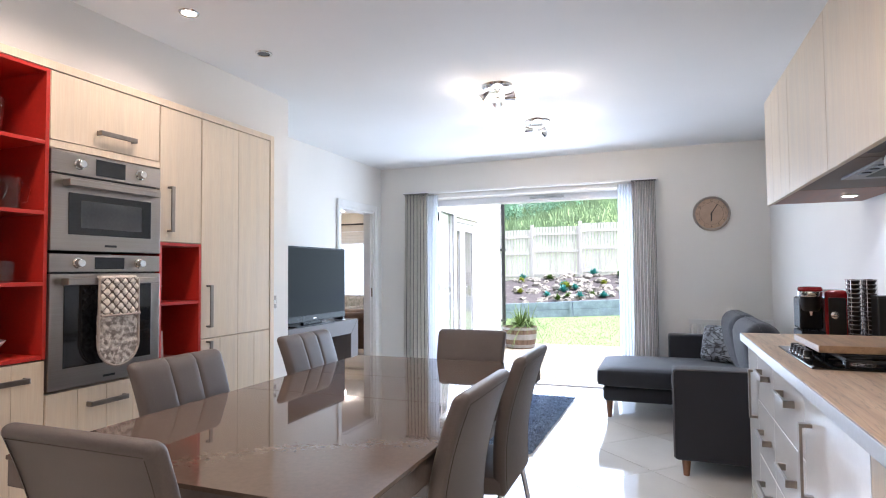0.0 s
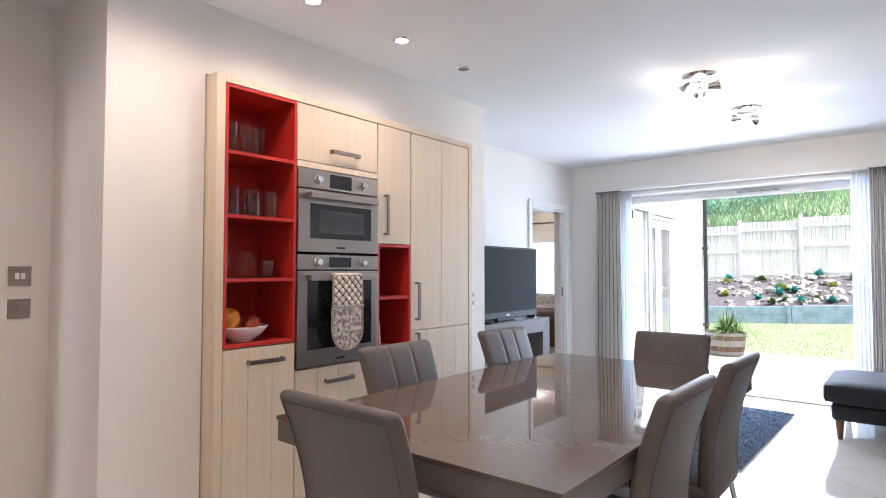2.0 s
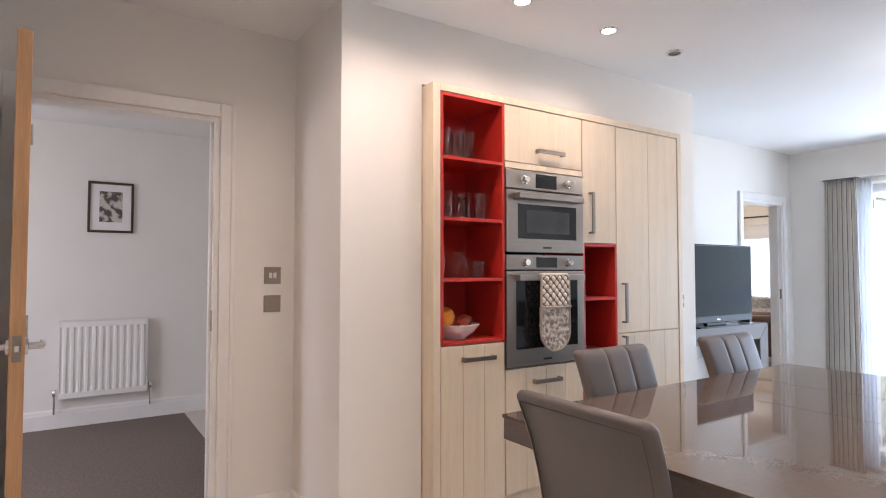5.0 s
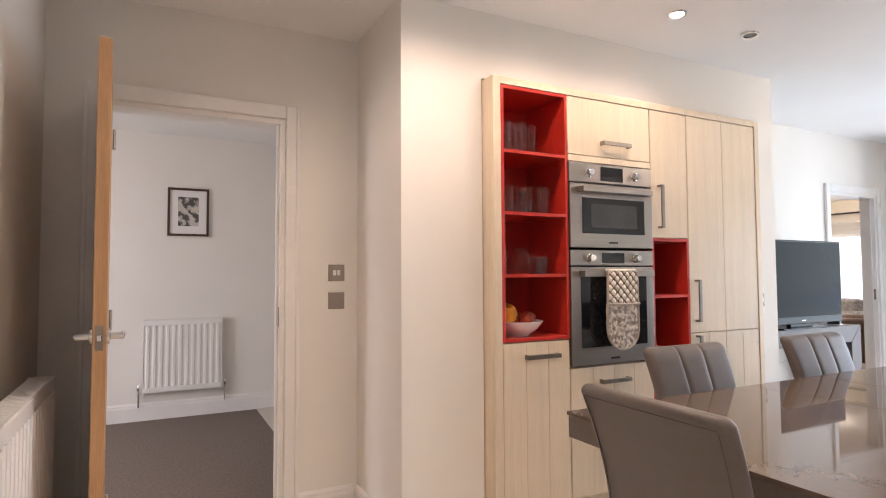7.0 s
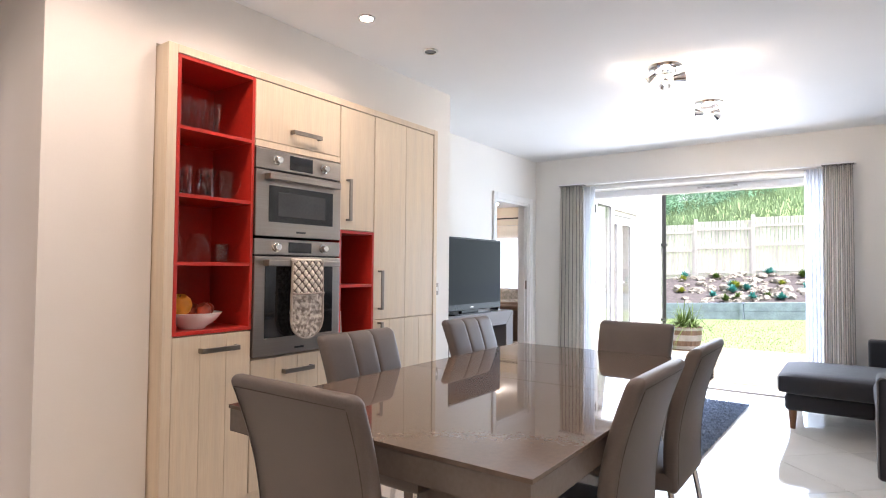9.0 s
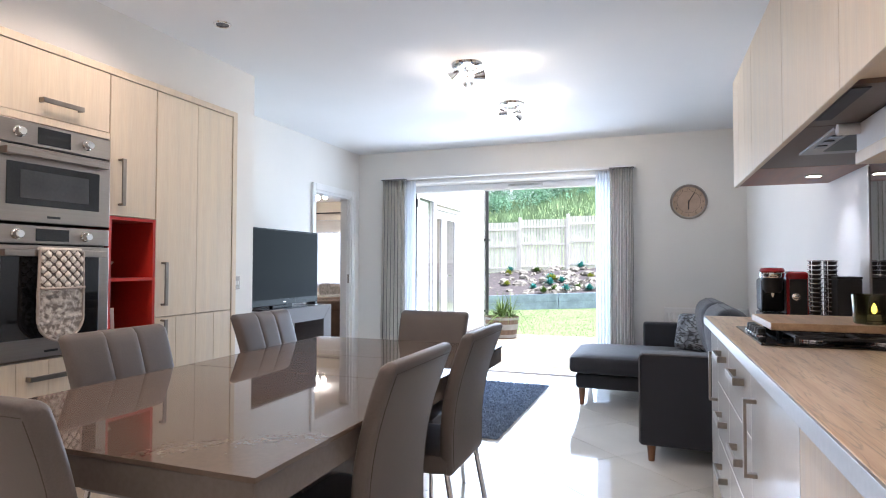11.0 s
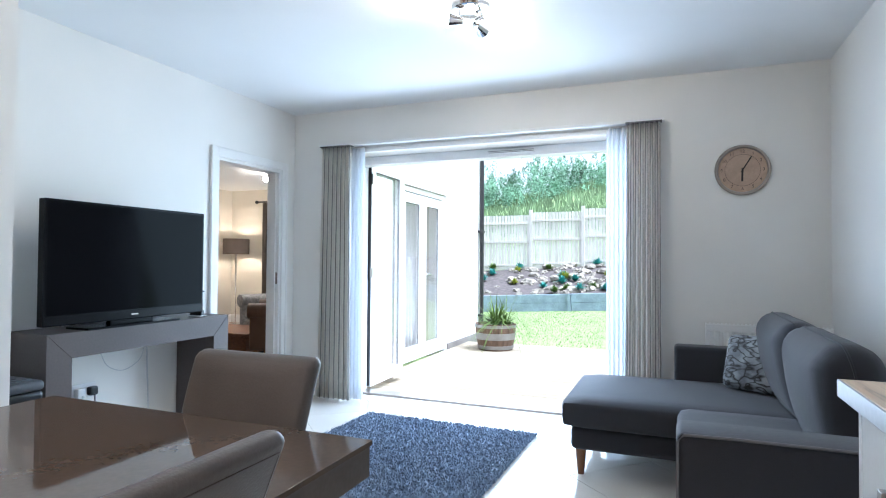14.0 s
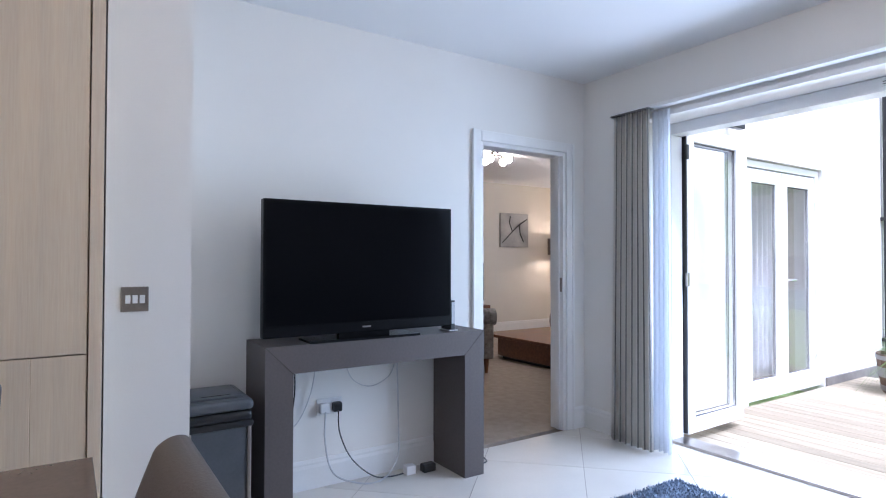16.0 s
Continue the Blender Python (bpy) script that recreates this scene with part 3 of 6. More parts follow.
def oven(label, y0, y1, z0, z1, window, panel):
    t = thing("built_in_oven", label, "oven", 0, 0, 0, 0, "built-in ovens")
    part("body", slab(-1.72, FX - 0.01, y0 + 0.01, y1 - 0.01, z0 + 0.008, z1 - 0.008), MATTBLACK, t)
    zp = z1 - panel
    p = part("control_panel", slab(FX - 0.012, FX + 0.008, y0, y1, zp + 0.004, z1 - 0.004, 0.002), STEEL, t, "brushed steel control panel")
    c = (y0 + y1) / 2
    disp = part("display", slab(FX + 0.008, FX + 0.010, c - 0.075, c + 0.075, zp + 0.016, z1 - 0.016, 0.0008), BLACKGLASS, p, "black glass display")
    for s in (-1, 1):
        part("knob", lathe([(0.024, 0), (0.024, 0.004), (0.019, 0.006), (0.018, 0.028), (0.015, 0.031)], 24), CHROME, p, "round steel knob", True, pose(FX + 0.008, c + s * 0.155, (zp + z1) / 2, 0, 90, 0))
    d = part("door", slab(FX - 0.012, FX + 0.012, y0, y1, z0 + 0.004, zp - 0.004, 0.003), STEEL, t, "brushed steel oven door")
    a, b, e, f = window
    part("glass", slab(FX + 0.0125, FX + 0.0145, y0 + a, y1 - b, z0 + e, zp - f, 0.001), BLACKGLASS, d, "black glass window")
    if panel > 0.1:
        part("inner_window", slab(FX + 0.0146, FX + 0.0155, y0 + a + 0.055, y1 - b - 0.055, z0 + e + 0.03, zp - f - 0.03, 0.0004), SMOKE, d, "smoked inner window")
    part("badge", slab(FX + 0.012, FX + 0.0135, c - 0.03, c + 0.03, z0 + 0.025, z0 + 0.035), BLACK, d)
    h = part("handle", slab(FX + 0.048, FX + 0.062, y0 + 0.045, y1 - 0.045, zp - 0.052, zp - 0.022, 0.003), STEEL, d, "steel bar handle")
    for s in (y0 + 0.05, y1 - 0.08):
        part("post", slab(FX + 0.01, FX + 0.052, s, s + 0.03, zp - 0.052, zp - 0.022, 0.002), STEEL, h)
    return t


oven("brushed steel compact oven with black glass window", 2.616, 3.172, 1.365, 1.80, (0.075, 0.06, 0.075, 0.075), 0.105)
part("trim_strip", slab(FX - 0.02, FX + 0.002, 2.616, 3.172, 1.802, 1.833, 0.001), ASH, surround)
oven("brushed steel single oven with black glass door", 2.616, 3.172, 0.782, 1.360, (0.06, 0.055, 0.09, 0.03), 0.085)

# quilted double oven glove over the handle
QUILT = mat("quilted_cream_cotton", (0.74, 0.69, 0.61), 0.9, var=0.10, scale=40, fine=0.05, bump=0.3, bscale=260)
QUILTGAP = mat("quilting_stitch_cotton", (0.20, 0.165, 0.14), 0.95, var=0.15, scale=60)
PRINTCOTTON = mat("mottled_printed_cotton", (0.66, 0.61, 0.54), 0.9, scale=46, fine=0.07, sharp=0.09, col2=(0.25, 0.21, 0.18), bump=0.4, bscale=180)
BINDING = mat("taupe_cotton_binding", (0.42, 0.36, 0.31), 0.85, var=0.08, scale=30)
glove = thing("oven_glove", "quilted cream double oven glove hanging over the oven handle", "oven glove", FX + 0.055, 2.893, 0)


def glove_sheet(x, z0, z1, w, round_end, n=44, m=60):
    """A padded sheet with a lattice of stitched diamonds; the lower end is rounded where round_end is set."""
    bm = bmesh.new()
    grid, low_ = [], set()
    for j in range(m + 1):
        z = z0 + (z1 - z0) * j / m
        low = (z - z0) / w
        half = w * (math.sqrt(max(0.0, 1 - (1 - low) ** 2)) if low < 1 and round_end else 1.0)
        row = []
        for i in range(n + 1):
            u = (i / n - 0.5) * 2
            p = abs(math.sin((u * half + z) * math.pi / 0.044)) * abs(math.sin((u * half - z) * math.pi / 0.044))
            if round_end:
                puff = 0.005 * noise.noise(Vector((u * half * 60, z * 60, 3)))
            else:
                puff = 0.013 * p ** 0.6
                if p < 0.16:
                    low_.add((j, i))
            row.append(bm.verts.new((x + 0.008 + puff - 0.006 * u * u, u * half, z)))
        grid.append(row)
    for j in range(m):
        for i in range(n):
            f = bm.faces.new((grid[j][i], grid[j][i + 1], grid[j + 1][i + 1], grid[j + 1][i]))
            f.material_index = 1 if (j, i) in low_ else 0
    ext = bmesh.ops.extrude_face_region(bm, geom=list(bm.faces))["geom"]
    for v in ext:
        if isinstance(v, bmesh.types.BMVert):
            v.co.x -= 0.014
    return bm


GW = 0.094
pad = part("pad", glove_sheet(0.012, 1.085, 1.252, GW, False), QUILT, glove, "cream quilted upper pad", True)
pad.data.materials.append(QUILTGAP)
part("mitt", glove_sheet(0.016, 0.862, 1.088, GW + 0.006, True), PRINTCOTTON, glove, "mottled printed mitt", True)
part("fold", slab(-0.010, 0.018, -GW, GW, 1.245, 1.262, 0.006), QUILT, glove)
part("cuff_seam", tube([(0.030, -GW - 0.006, 1.087), (0.036, 0, 1.085), (0.030, GW + 0.006, 1.087)], 0.005, 8), BINDING, glove, "taupe binding")
arc = [(0.018, (GW + 0.008) * math.sin(q), 0.957 - (GW + 0.003) * math.cos(q)) for q in [-math.pi / 2 + math.pi * k / 20 for k in range(21)]]
part("edge_binding", tube([(0.018, -GW - 0.004, 1.25)] + arc + [(0.018, GW + 0.004, 1.25)], 0.006, 8), BINDING, glove, "taupe binding", True)

# ---- worktop side ----
BX = 1.605     # front of the base doors
BASE = "ivory base cabinets under the worktop"


def base_unit(label, y0, y1, fronts, material=CREAM):
    t = thing("base_cabinet", label, "cabinet", 0, 0, 0, 0, BASE)
    part("carcass", slab(BX + 0.02, 2.165, y0 + 0.001, y1 - 0.001, 0.15, 0.888), material, t)
    part("plinth", slab(BX + 0.06, BX + 0.078, y0, y1, 0.0, 0.15), material, t)
    for kind_, z0, z1, hy, hz, ln, vert in fronts:
        d = part(kind_, slab(BX, BX + 0.019, y0 + 0.0015, y1 - 0.0015, z0, z1, 0.002), material, t)
        bm = bmesh.new()
        h = ln / 2
        dx = 0.036
        if vert:
            cuboid(bm, -dx, -dx + 0.009, -0.0125, 0.0125, -h, h, 0.0015)
            for s in (-1, 1):
                cuboid(bm, -dx + 0.004, 0, -0.0125, 0.0125, s * h - (0.012 if s > 0 else 0), s * h + (0 if s > 0 else 0.012), 0.0015)
        else:
            cuboid(bm, -dx, -dx + 0.009, -h, h, -0.0125, 0.0125, 0.0015)
            for s in (-1, 1):
                cuboid(bm, -dx + 0.004, 0, s * h - (0.012 if s > 0 else 0), s * h + (0 if s > 0 else 0.012), -0.0125, 0.0125, 0.0015)
        part("handle", bm, DARKSTEEL, d, "brushed nickel bow handle", False, pose(BX, hy, hz))
    return t


base_unit("ivory gloss base cabinet with an upright handle", 4.06, 4.34, [("door", 0.155, 0.885, 4.10, 0.67, 0.23, True)])
base_unit("ivory gloss drawer cabinet beside the hob", 3.66, 4.06, [("drawer", 0.655, 0.885, 3.84, 0.80, 0.20, False), ("drawer", 0.405, 0.65, 3.84, 0.53, 0.20, False), ("drawer", 0.155, 0.40, 3.84, 0.30, 0.20, False)])
base_unit("ivory gloss drawer cabinet below the hob", 3.12, 3.66, [("drawer", 0.655, 0.885, 3.36, 0.80, 0.20, False), ("drawer", 0.405, 0.65, 3.36, 0.53, 0.20, False), ("drawer", 0.155, 0.40, 3.36, 0.30, 0.20, False)])
base_unit("ivory gloss base cabinet with an upright handle", 2.50, 3.12, [("door", 0.155, 0.885, 3.03, 0.68, 0.23, True)])
base_unit("pale ash base cabinet at the end of the run", 1.90, 2.50, [("door", 0.155, 0.885, 1.98, 0.68, 0.23, True)], ASH)
end_panel = thing("end_panel", "ivory end panel closing the base cabinets", "end panel", 0, 0, 0)
part("panel", slab(BX, 2.165, 4.342, 4.362, 0.0, 0.888, 0.0015), CREAM, end_panel)
worktop = thing("worktop", "pale oak laminate worktop with a grey metal edge", "worktop", 0, 0, 0)
part("top", slab(1.578, 2.168, 1.88, 4.385, 0.89, 0.93, 0.002), OAK, worktop)
EDGE = mat("grey_worktop_edging", (0.36, 0.35, 0.345), 0.3, 0.4, var=0.03, scale=6)
part("edging", slab(1.572, 1.578, 1.88, 4.385, 0.891, 0.929, 0.001), EDGE, worktop, "grey metal edging")
part("edging", slab(1.572, 2.168, 4.385, 4.390, 0.891, 0.929, 0.001), EDGE, worktop, "grey metal edging")
splash = thing("splashback", "bronze mirrored glass splashback behind the hob", "splashback", 0, 0, 0)
part("glass", slab(2.160, 2.168, 2.2, 3.90, 0.932, 1.70, 0.001), MIRROR, splash)
upstand = thing("upstand", "brushed steel corner strip along the splashback", "trim", 0, 0, 0)
part("strip", slab(2.156, 2.168, 3.901, 3.912, 0.932, 1.60, 0.001), STEEL, upstand)

# wall cabinets
WXF = 1.735
WALLU = "pale ash wall cabinets"


def wall_unit(label, y0, y1, boards, soffit):
    t = thing("wall_cabinet", label, "cabinet", 0, 0, 0, 0, WALLU)
    part("carcass", slab(WXF + 0.02, 2.166, y0, y1, 1.66 if soffit else 1.625, 2.17), ASH, t)
    d = part("door", slab(WXF + 0.004, WXF + 0.02, y0 + 0.001, y1 - 0.001, 1.605, 2.17, 0.001), ASH, t)
    w = (y1 - y0 - 0.002) / boards
    for k in range(boards):
        part("board", slab(WXF, WXF + 0.004, y0 + 0.001 + k * w + 0.0008, y0 + 0.001 + (k + 1) * w - 0.0008, 1.605, 2.17, 0.001, 1), ASH, d)
    return t


SOFFIT = mat("walnut_brown_underside", (0.30, 0.14, 0.09), 0.45, scale=5, stretch=(8, 0.8, 8), col2=(0.19, 0.09, 0.06))
# hood metal; also the cabinet underside, whose shade is in this colour
HOODGREY = mat("hood_and_shaded_underside", (0.13, 0.095, 0.075), 0.55, 0.0, var=0.05, scale=6)
HOODFILTER = mat("dark_metal_filter", (0.055, 0.055, 0.045), 0.55, var=0.1, scale=40)
HOODPANEL = mat("grey_painted_hood_panel", (0.22, 0.195, 0.175), 0.4, 0.3, var=0.06, scale=8)
wa = wall_unit("pale ash wall cabinet with a lit brown underside", 3.92, 4.50, 3, False)
part("underside", slab(WXF + 0.02, 2.166, 3.92, 4.50, 1.612, 1.625), SOFFIT, wa, "brown laminate underside")
lt = part("under_light", lathe([(0.034, 0), (0.036, 0.002), (0.036, 0.006)], 24), CHROME, wa, "round chrome under-cabinet light", True, pose(2.03, 4.19, 1.6055))
part("lens", lathe([(0.027, 0), (0.027, 0.001)], 24), DOWN, lt, "", False, pose(0, 0, -0.0012))
wb = wall_unit("pale ash wall cabinet hiding the extractor hood", 3.30, 3.92, 1, True)
hood = thing("extractor_hood", "grey-brown built-in extractor hood with a pale control panel", "extractor hood", 0, 0, 0)
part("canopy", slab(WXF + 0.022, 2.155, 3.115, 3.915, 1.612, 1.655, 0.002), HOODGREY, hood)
part("vent_slot", slab(WXF + 0.03, WXF + 0.07, 2.70, 3.02, 1.6085, 1.6115, 0.001), MATTBLACK, hood, "dark vent slot")
fr = part("light_panel", slab(1.84, 2.03, 3.13, 3.57, 1.603, 1.612, 0.002), HOODPANEL, hood, "grey metal light and switch panel")
part("panel_glass", slab(1.90, 2.02, 3.14, 3.50, 1.6005, 1.603, 0.001), HOODFILTER, fr, "dark metal grease filter")
for k in range(3):
    part("switch", slab(1.855, 1.885, 3.22 + k * 0.08, 3.265 + k * 0.08, 1.599, 1.603, 0.001), BLACK, fr)
wc = wall_unit("pale ash wall cabinet beside the hood", 2.68, 3.30, 1, True)
# the slab's dark brown carries the shade below the cabinet
part("underside", slab(WXF + 0.022, 1.99, 2.68, 3.113, 1.613, 1.659), HOODGREY, wc, "brown underside with its shade put into the colour")
wd = wall_unit("pale ash wall cabinet at the end of the run", 2.06, 2.68, 1, False)
bx = thing("hood_visor", "white boxed visor with a wooden lip under the wall cabinet", "hood visor", 0, 0, 0)
part("board", slab(1.890, 2.155, 2.40, 3.11, 1.525, 1.6065, 0.002), WHITE, bx)
part("lip", slab(1.886, 2.155, 2.40, 3.11, 1.49, 1.525, 0.002), ASH, bx, "pale wooden lip")
part("pivot", lathe([(0.017, 0), (0.017, 0.055), (0.014, 0.06)], 18), WHITE, bx, "", True, pose(1.835, 3.085, 1.592, 0, 90, 0))

# ---- dining table and chairs ----
table = thing("dining_table", "taupe high-gloss extending dining table", "dining table", 0.03, 3.05, 0)
TZ = 0.77
for a, b in ((-0.995, -0.032), (-0.030, 0.405), (0.407, 0.995)):
    part("tabletop", slab(-0.55, 0.55, a, b, TZ - 0.012, TZ, 0.0012), TAUPE, table, "taupe gloss glass top panel")
    part("apron", slab(-0.545, 0.545, a + 0.003, b - 0.003, TZ - 0.085, TZ - 0.0125, 0.002), TAUPESIDE, table)
part("pedestal", slab(-0.28, 0.28, -0.42, 0.42, 0.05, TZ - 0.086, 0.004), TAUPESIDE, table)
part("base", slab(-0.36, 0.36, -0.60, 0.60, 0.0, 0.05, 0.004), TAUPESIDE, table)


def cushion(bm, w, d, h, centre, r=0.03, n=8, bend=0.0, axis="z"):
    """A padded block with softly rounded edges and slightly domed faces."""
    tmp = bmesh.new()
    bmesh.ops.create_cube(tmp, size=1.0)
    bmesh.ops.subdivide_edges(tmp, edges=list(tmp.edges), cuts=n, use_grid_fill=True)
    verts = list(tmp.verts)
    for v in verts:
        p = v.co * 2
        q = Vector((p.x * w / 2, p.y * d / 2, p.z * h / 2))
        inner = Vector((max(-w / 2 + r, min(w / 2 - r, q.x)), max(-d / 2 + r, min(d / 2 - r, q.y)), max(-h / 2 + r, min(h / 2 - r, q.z))))
        off = q - inner
        if off.length > 1e-6:
            q = inner + off.normalized() * min(off.length, r)
        dome = (1 - p.x * p.x) * (1 - p.y * p.y)
        if bend and abs(p.z) > 0.99:
            q.z += math.copysign(bend * dome, p.z)
        v.co = q + Vector(centre)
    held = bpy.data.meshes.new("held")
    tmp.to_mesh(held)
    tmp.free()
    bm.from_mesh(held)
    bpy.data.meshes.remove(held)
    return bm


def dining_chair(channels, label):
    """Facing +y: the back stands at -y, its padded face towards the table; channels: three upright panels on that face."""
    t = thing("dining_chair", label, "chair", 0, 0, 0, 0, "chairs round the table")
    bm = bmesh.new()
    cushion(bm, 0.43, 0.44, 0.085, (0, 0.22, 0.44), 0.032, 6, 0.008)
    part("seat", bm, LEATHER, t, "", True)

    def lean(z):
        u = (z - 0.40) / 0.54
        return 0.012 - 0.060 * u - 0.035 * u * u + 0.028 * math.sin(math.pi * min(1, max(0, u)))

    def half_at(z):
        return 0.203 + 0.022 * (z - 0.40) / 0.54

    TH, RT = 0.027, 0.024
    marks = [-1, -0.85, -0.65, -0.45, -0.385, -0.352, -0.335, -0.318, -0.285, -0.2, 0]
    marks += [-q for q in reversed(marks[:-1])]
    levels = [(0.40, 0.016), (0.405, 0.008), (0.415, 0.002)] + [(0.43 + 0.486 * k / 16, 0.0) for k in range(17)]
    levels += [(0.94 - RT + RT * math.sin(q), RT * (1 - math.cos(q))) for q in [math.pi / 2 * k / 6 for k in range(1, 7)]]
    bm = bmesh.new()
    rings = []
    for z, inset in levels:
        half, th = half_at(z) - inset, max(0.003, TH - inset)
        r = min(0.020, th * 0.9)
        pts = []
        for q in marks:
            y = th + (0.004 * (1 - q * q) if inset == 0 else 0)
            if channels and inset < 0.012 and z > 0.47:
                y -= 0.0065 * max(0.0, 1 - abs(abs(q) - 0.335) / 0.03)
            pts.append((q * (half - r), y))
        for cx, cy, start in ((half - r, th - r, 90), (half - r, -th + r, 0), (-half + r, -th + r, -90), (-half + r, th - r, -180)):
            for k in range(0 if start in (0, -180) else 1, 5):
                q = radians(start - 22.5 * k)
                pts.append((cx + r * math.cos(q), cy + r * math.sin(q)))
        rings.append([bm.verts.new((x, lean(z) + y, z)) for x, y in pts[:-1]])
    for lo, hi in zip(rings, rings[1:]):
        for k in range(len(lo)):
            j = (k + 1) % len(lo)
            bm.faces.new((lo[j], lo[k], hi[k], hi[j]))
    bm.faces.new(rings[0]), bm.faces.new(list(reversed(rings[-1])))
    back_ob = part("backrest", bm, LEATHER, t, "", True)
    up = [0.43 + 0.475 * k / 10 for k in range(11)]
    for s in (-1, 1):
        part("seam", tube([(s * (half_at(z) - 0.019), lean(z) - TH + 0.0006, z) for z in up], 0.0014, 5), STITCH, back_ob)
        if channels:
            part("seam", tube([(s * 0.335 * (half_at(z) - 0.02), lean(z) + TH - 0.0022, z) for z in up], 0.0016, 5), STITCH, back_ob)
    part("seam", tube([(-half_at(0.91) + 0.02, lean(0.91) - TH + 0.0006, 0.91), (half_at(0.91) - 0.02, lean(0.91) - TH + 0.0006, 0.91)], 0.0014, 5), STITCH, back_ob)
    if not channels:
        for z in (0.665, 0.648):
            part("seam", tube([(q * (half_at(z) - 0.012), lean(z) + TH + 0.004 * (1 - q * q) - 0.0004, z) for q in (-1, -0.5, 0, 0.5, 1)], 0.0015, 5), STITCH, back_ob)
    for sx in (-1, 1):
        for sy, y0, y1 in ((-1, 0.02, -0.06), (1, 0.40, 0.43)):
            part("leg", tube([(sx * 0.18, y0, 0.42), (sx * 0.20, y1, 0.0)], 0.011, 10), CHROME, t, "slim chrome leg", True)
    return t


end_chair = dining_chair(False, "taupe leather dining chair with a plain seamed back and chrome legs")
end_chair.matrix_basis = pose(0.035, 1.93, 0, 0, 0, 0)
copy_thing(end_chair, pose(0.165, 4.06, 0, 0, 0, 180) @ Matrix.Diagonal((0.90, 1.0, 0.99, 1.0)))
side_chair = dining_chair(True, "taupe leather dining chair with a three-panel back and chrome legs")
side_chair.matrix_basis = pose(-0.56, 2.77, 0, 0, 0, -90)
for x, y, rz in ((-0.56, 3.65, -90), (0.605, 2.66, 90), (0.605, 3.34, 90)):
    copy_thing(side_chair, pose(x, y, 0, 0, 0, rz))

# ---- sofa ----
sofa = thing("corner_sofa", "charcoal fabric chaise sofa with loose back cushions", "sofa", 0, 0, 0)
bm = slab(1.26, 2.12, 5.00, 6.95, 0.10, 0.30, 0.02, 3)
part("base", bm, SOFA, sofa, "", True)
part("chaise_base", slab(0.70, 1.27, 6.10, 6.93, 0.145, 0.275, 0.03, 4), SOFA, sofa, "", True)
bm = bmesh.new()
cushion(bm, 1.32, 0.90, 0.16, (1.31, 6.49, 0.35), 0.05, 10, 0.012)
part("chaise_cushion", bm, SOFA, sofa, "", True)
bm = bmesh.new()
cushion(bm, 0.66, 1.02, 0.16, (1.58, 5.54, 0.38), 0.05, 10, 0.015)
part("seat_cushion", bm, SOFA, sofa, "", True)
part("near_arm", slab(1.24, 2.12, 4.80, 5.00, 0.10, 0.655, 0.025, 4), SOFA, sofa, "", True)
part("far_arm", slab(1.24, 2.12, 6.90, 7.06, 0.10, 0.645, 0.025, 4), SOFA, sofa, "", True)
part("back", slab(1.92, 2.13, 5.00, 6.90, 0.10, 0.68, 0.03, 4), SOFA, sofa, "", True)
for y, w, tilt in ((5.55, 0.78, 12), (6.36, 0.80, 14)):
    bm = bmesh.new()
    cushion(bm, 0.50, w, 0.20, (0, 0, 0), 0.09, 12, 0.05)
    cu = part("back_cushion", bm, SOFA, sofa, "", True, pose(1.83, y, 0.66, 0, 90 - tilt, 0))
    loop = []
    for cx, cy, q0 in ((0.16, w / 2 - 0.09, 0), (-0.16, w / 2 - 0.09, 90), (-0.16, 0.09 - w / 2, 180), (0.16, 0.09 - w / 2, 270)):
        loop += [(cx + 0.091 * math.cos(radians(q0 + 15 * k)), cy + 0.091 * math.sin(radians(q0 + 15 * k)), 0.0) for k in range(7)]
    part("piping", tube(loop + loop[:1], 0.0045, 6), SOFA, cu, "", True)
for x, y in ((0.75, 6.16), (0.75, 6.87), (1.31, 4.86), (2.05, 4.86), (2.05, 6.98)):
    part("leg", lathe([(0.018, 0), (0.032, 0.15)], 14, (x, y, 0)), LEGWOOD, sofa, "tapered wooden leg", True)
bm = bmesh.new()
tube([(1.243, 4.802, 0.12), (1.243, 4.802, 0.63), (1.262, 4.802, 0.652), (1.4, 4.802, 0.655), (2.1, 4.802, 0.655)], 0.005, 6, bm)
part("piping", bm, PIPING, sofa, "grey piping")

FLORAL = mat("leaf_print_cushion_cloth", (0.44, 0.47, 0.50), 0.85, scale=9, fine=0.04, sharp=0.10, col2=(0.20, 0.21, 0.23), bump=0.2, bscale=300)


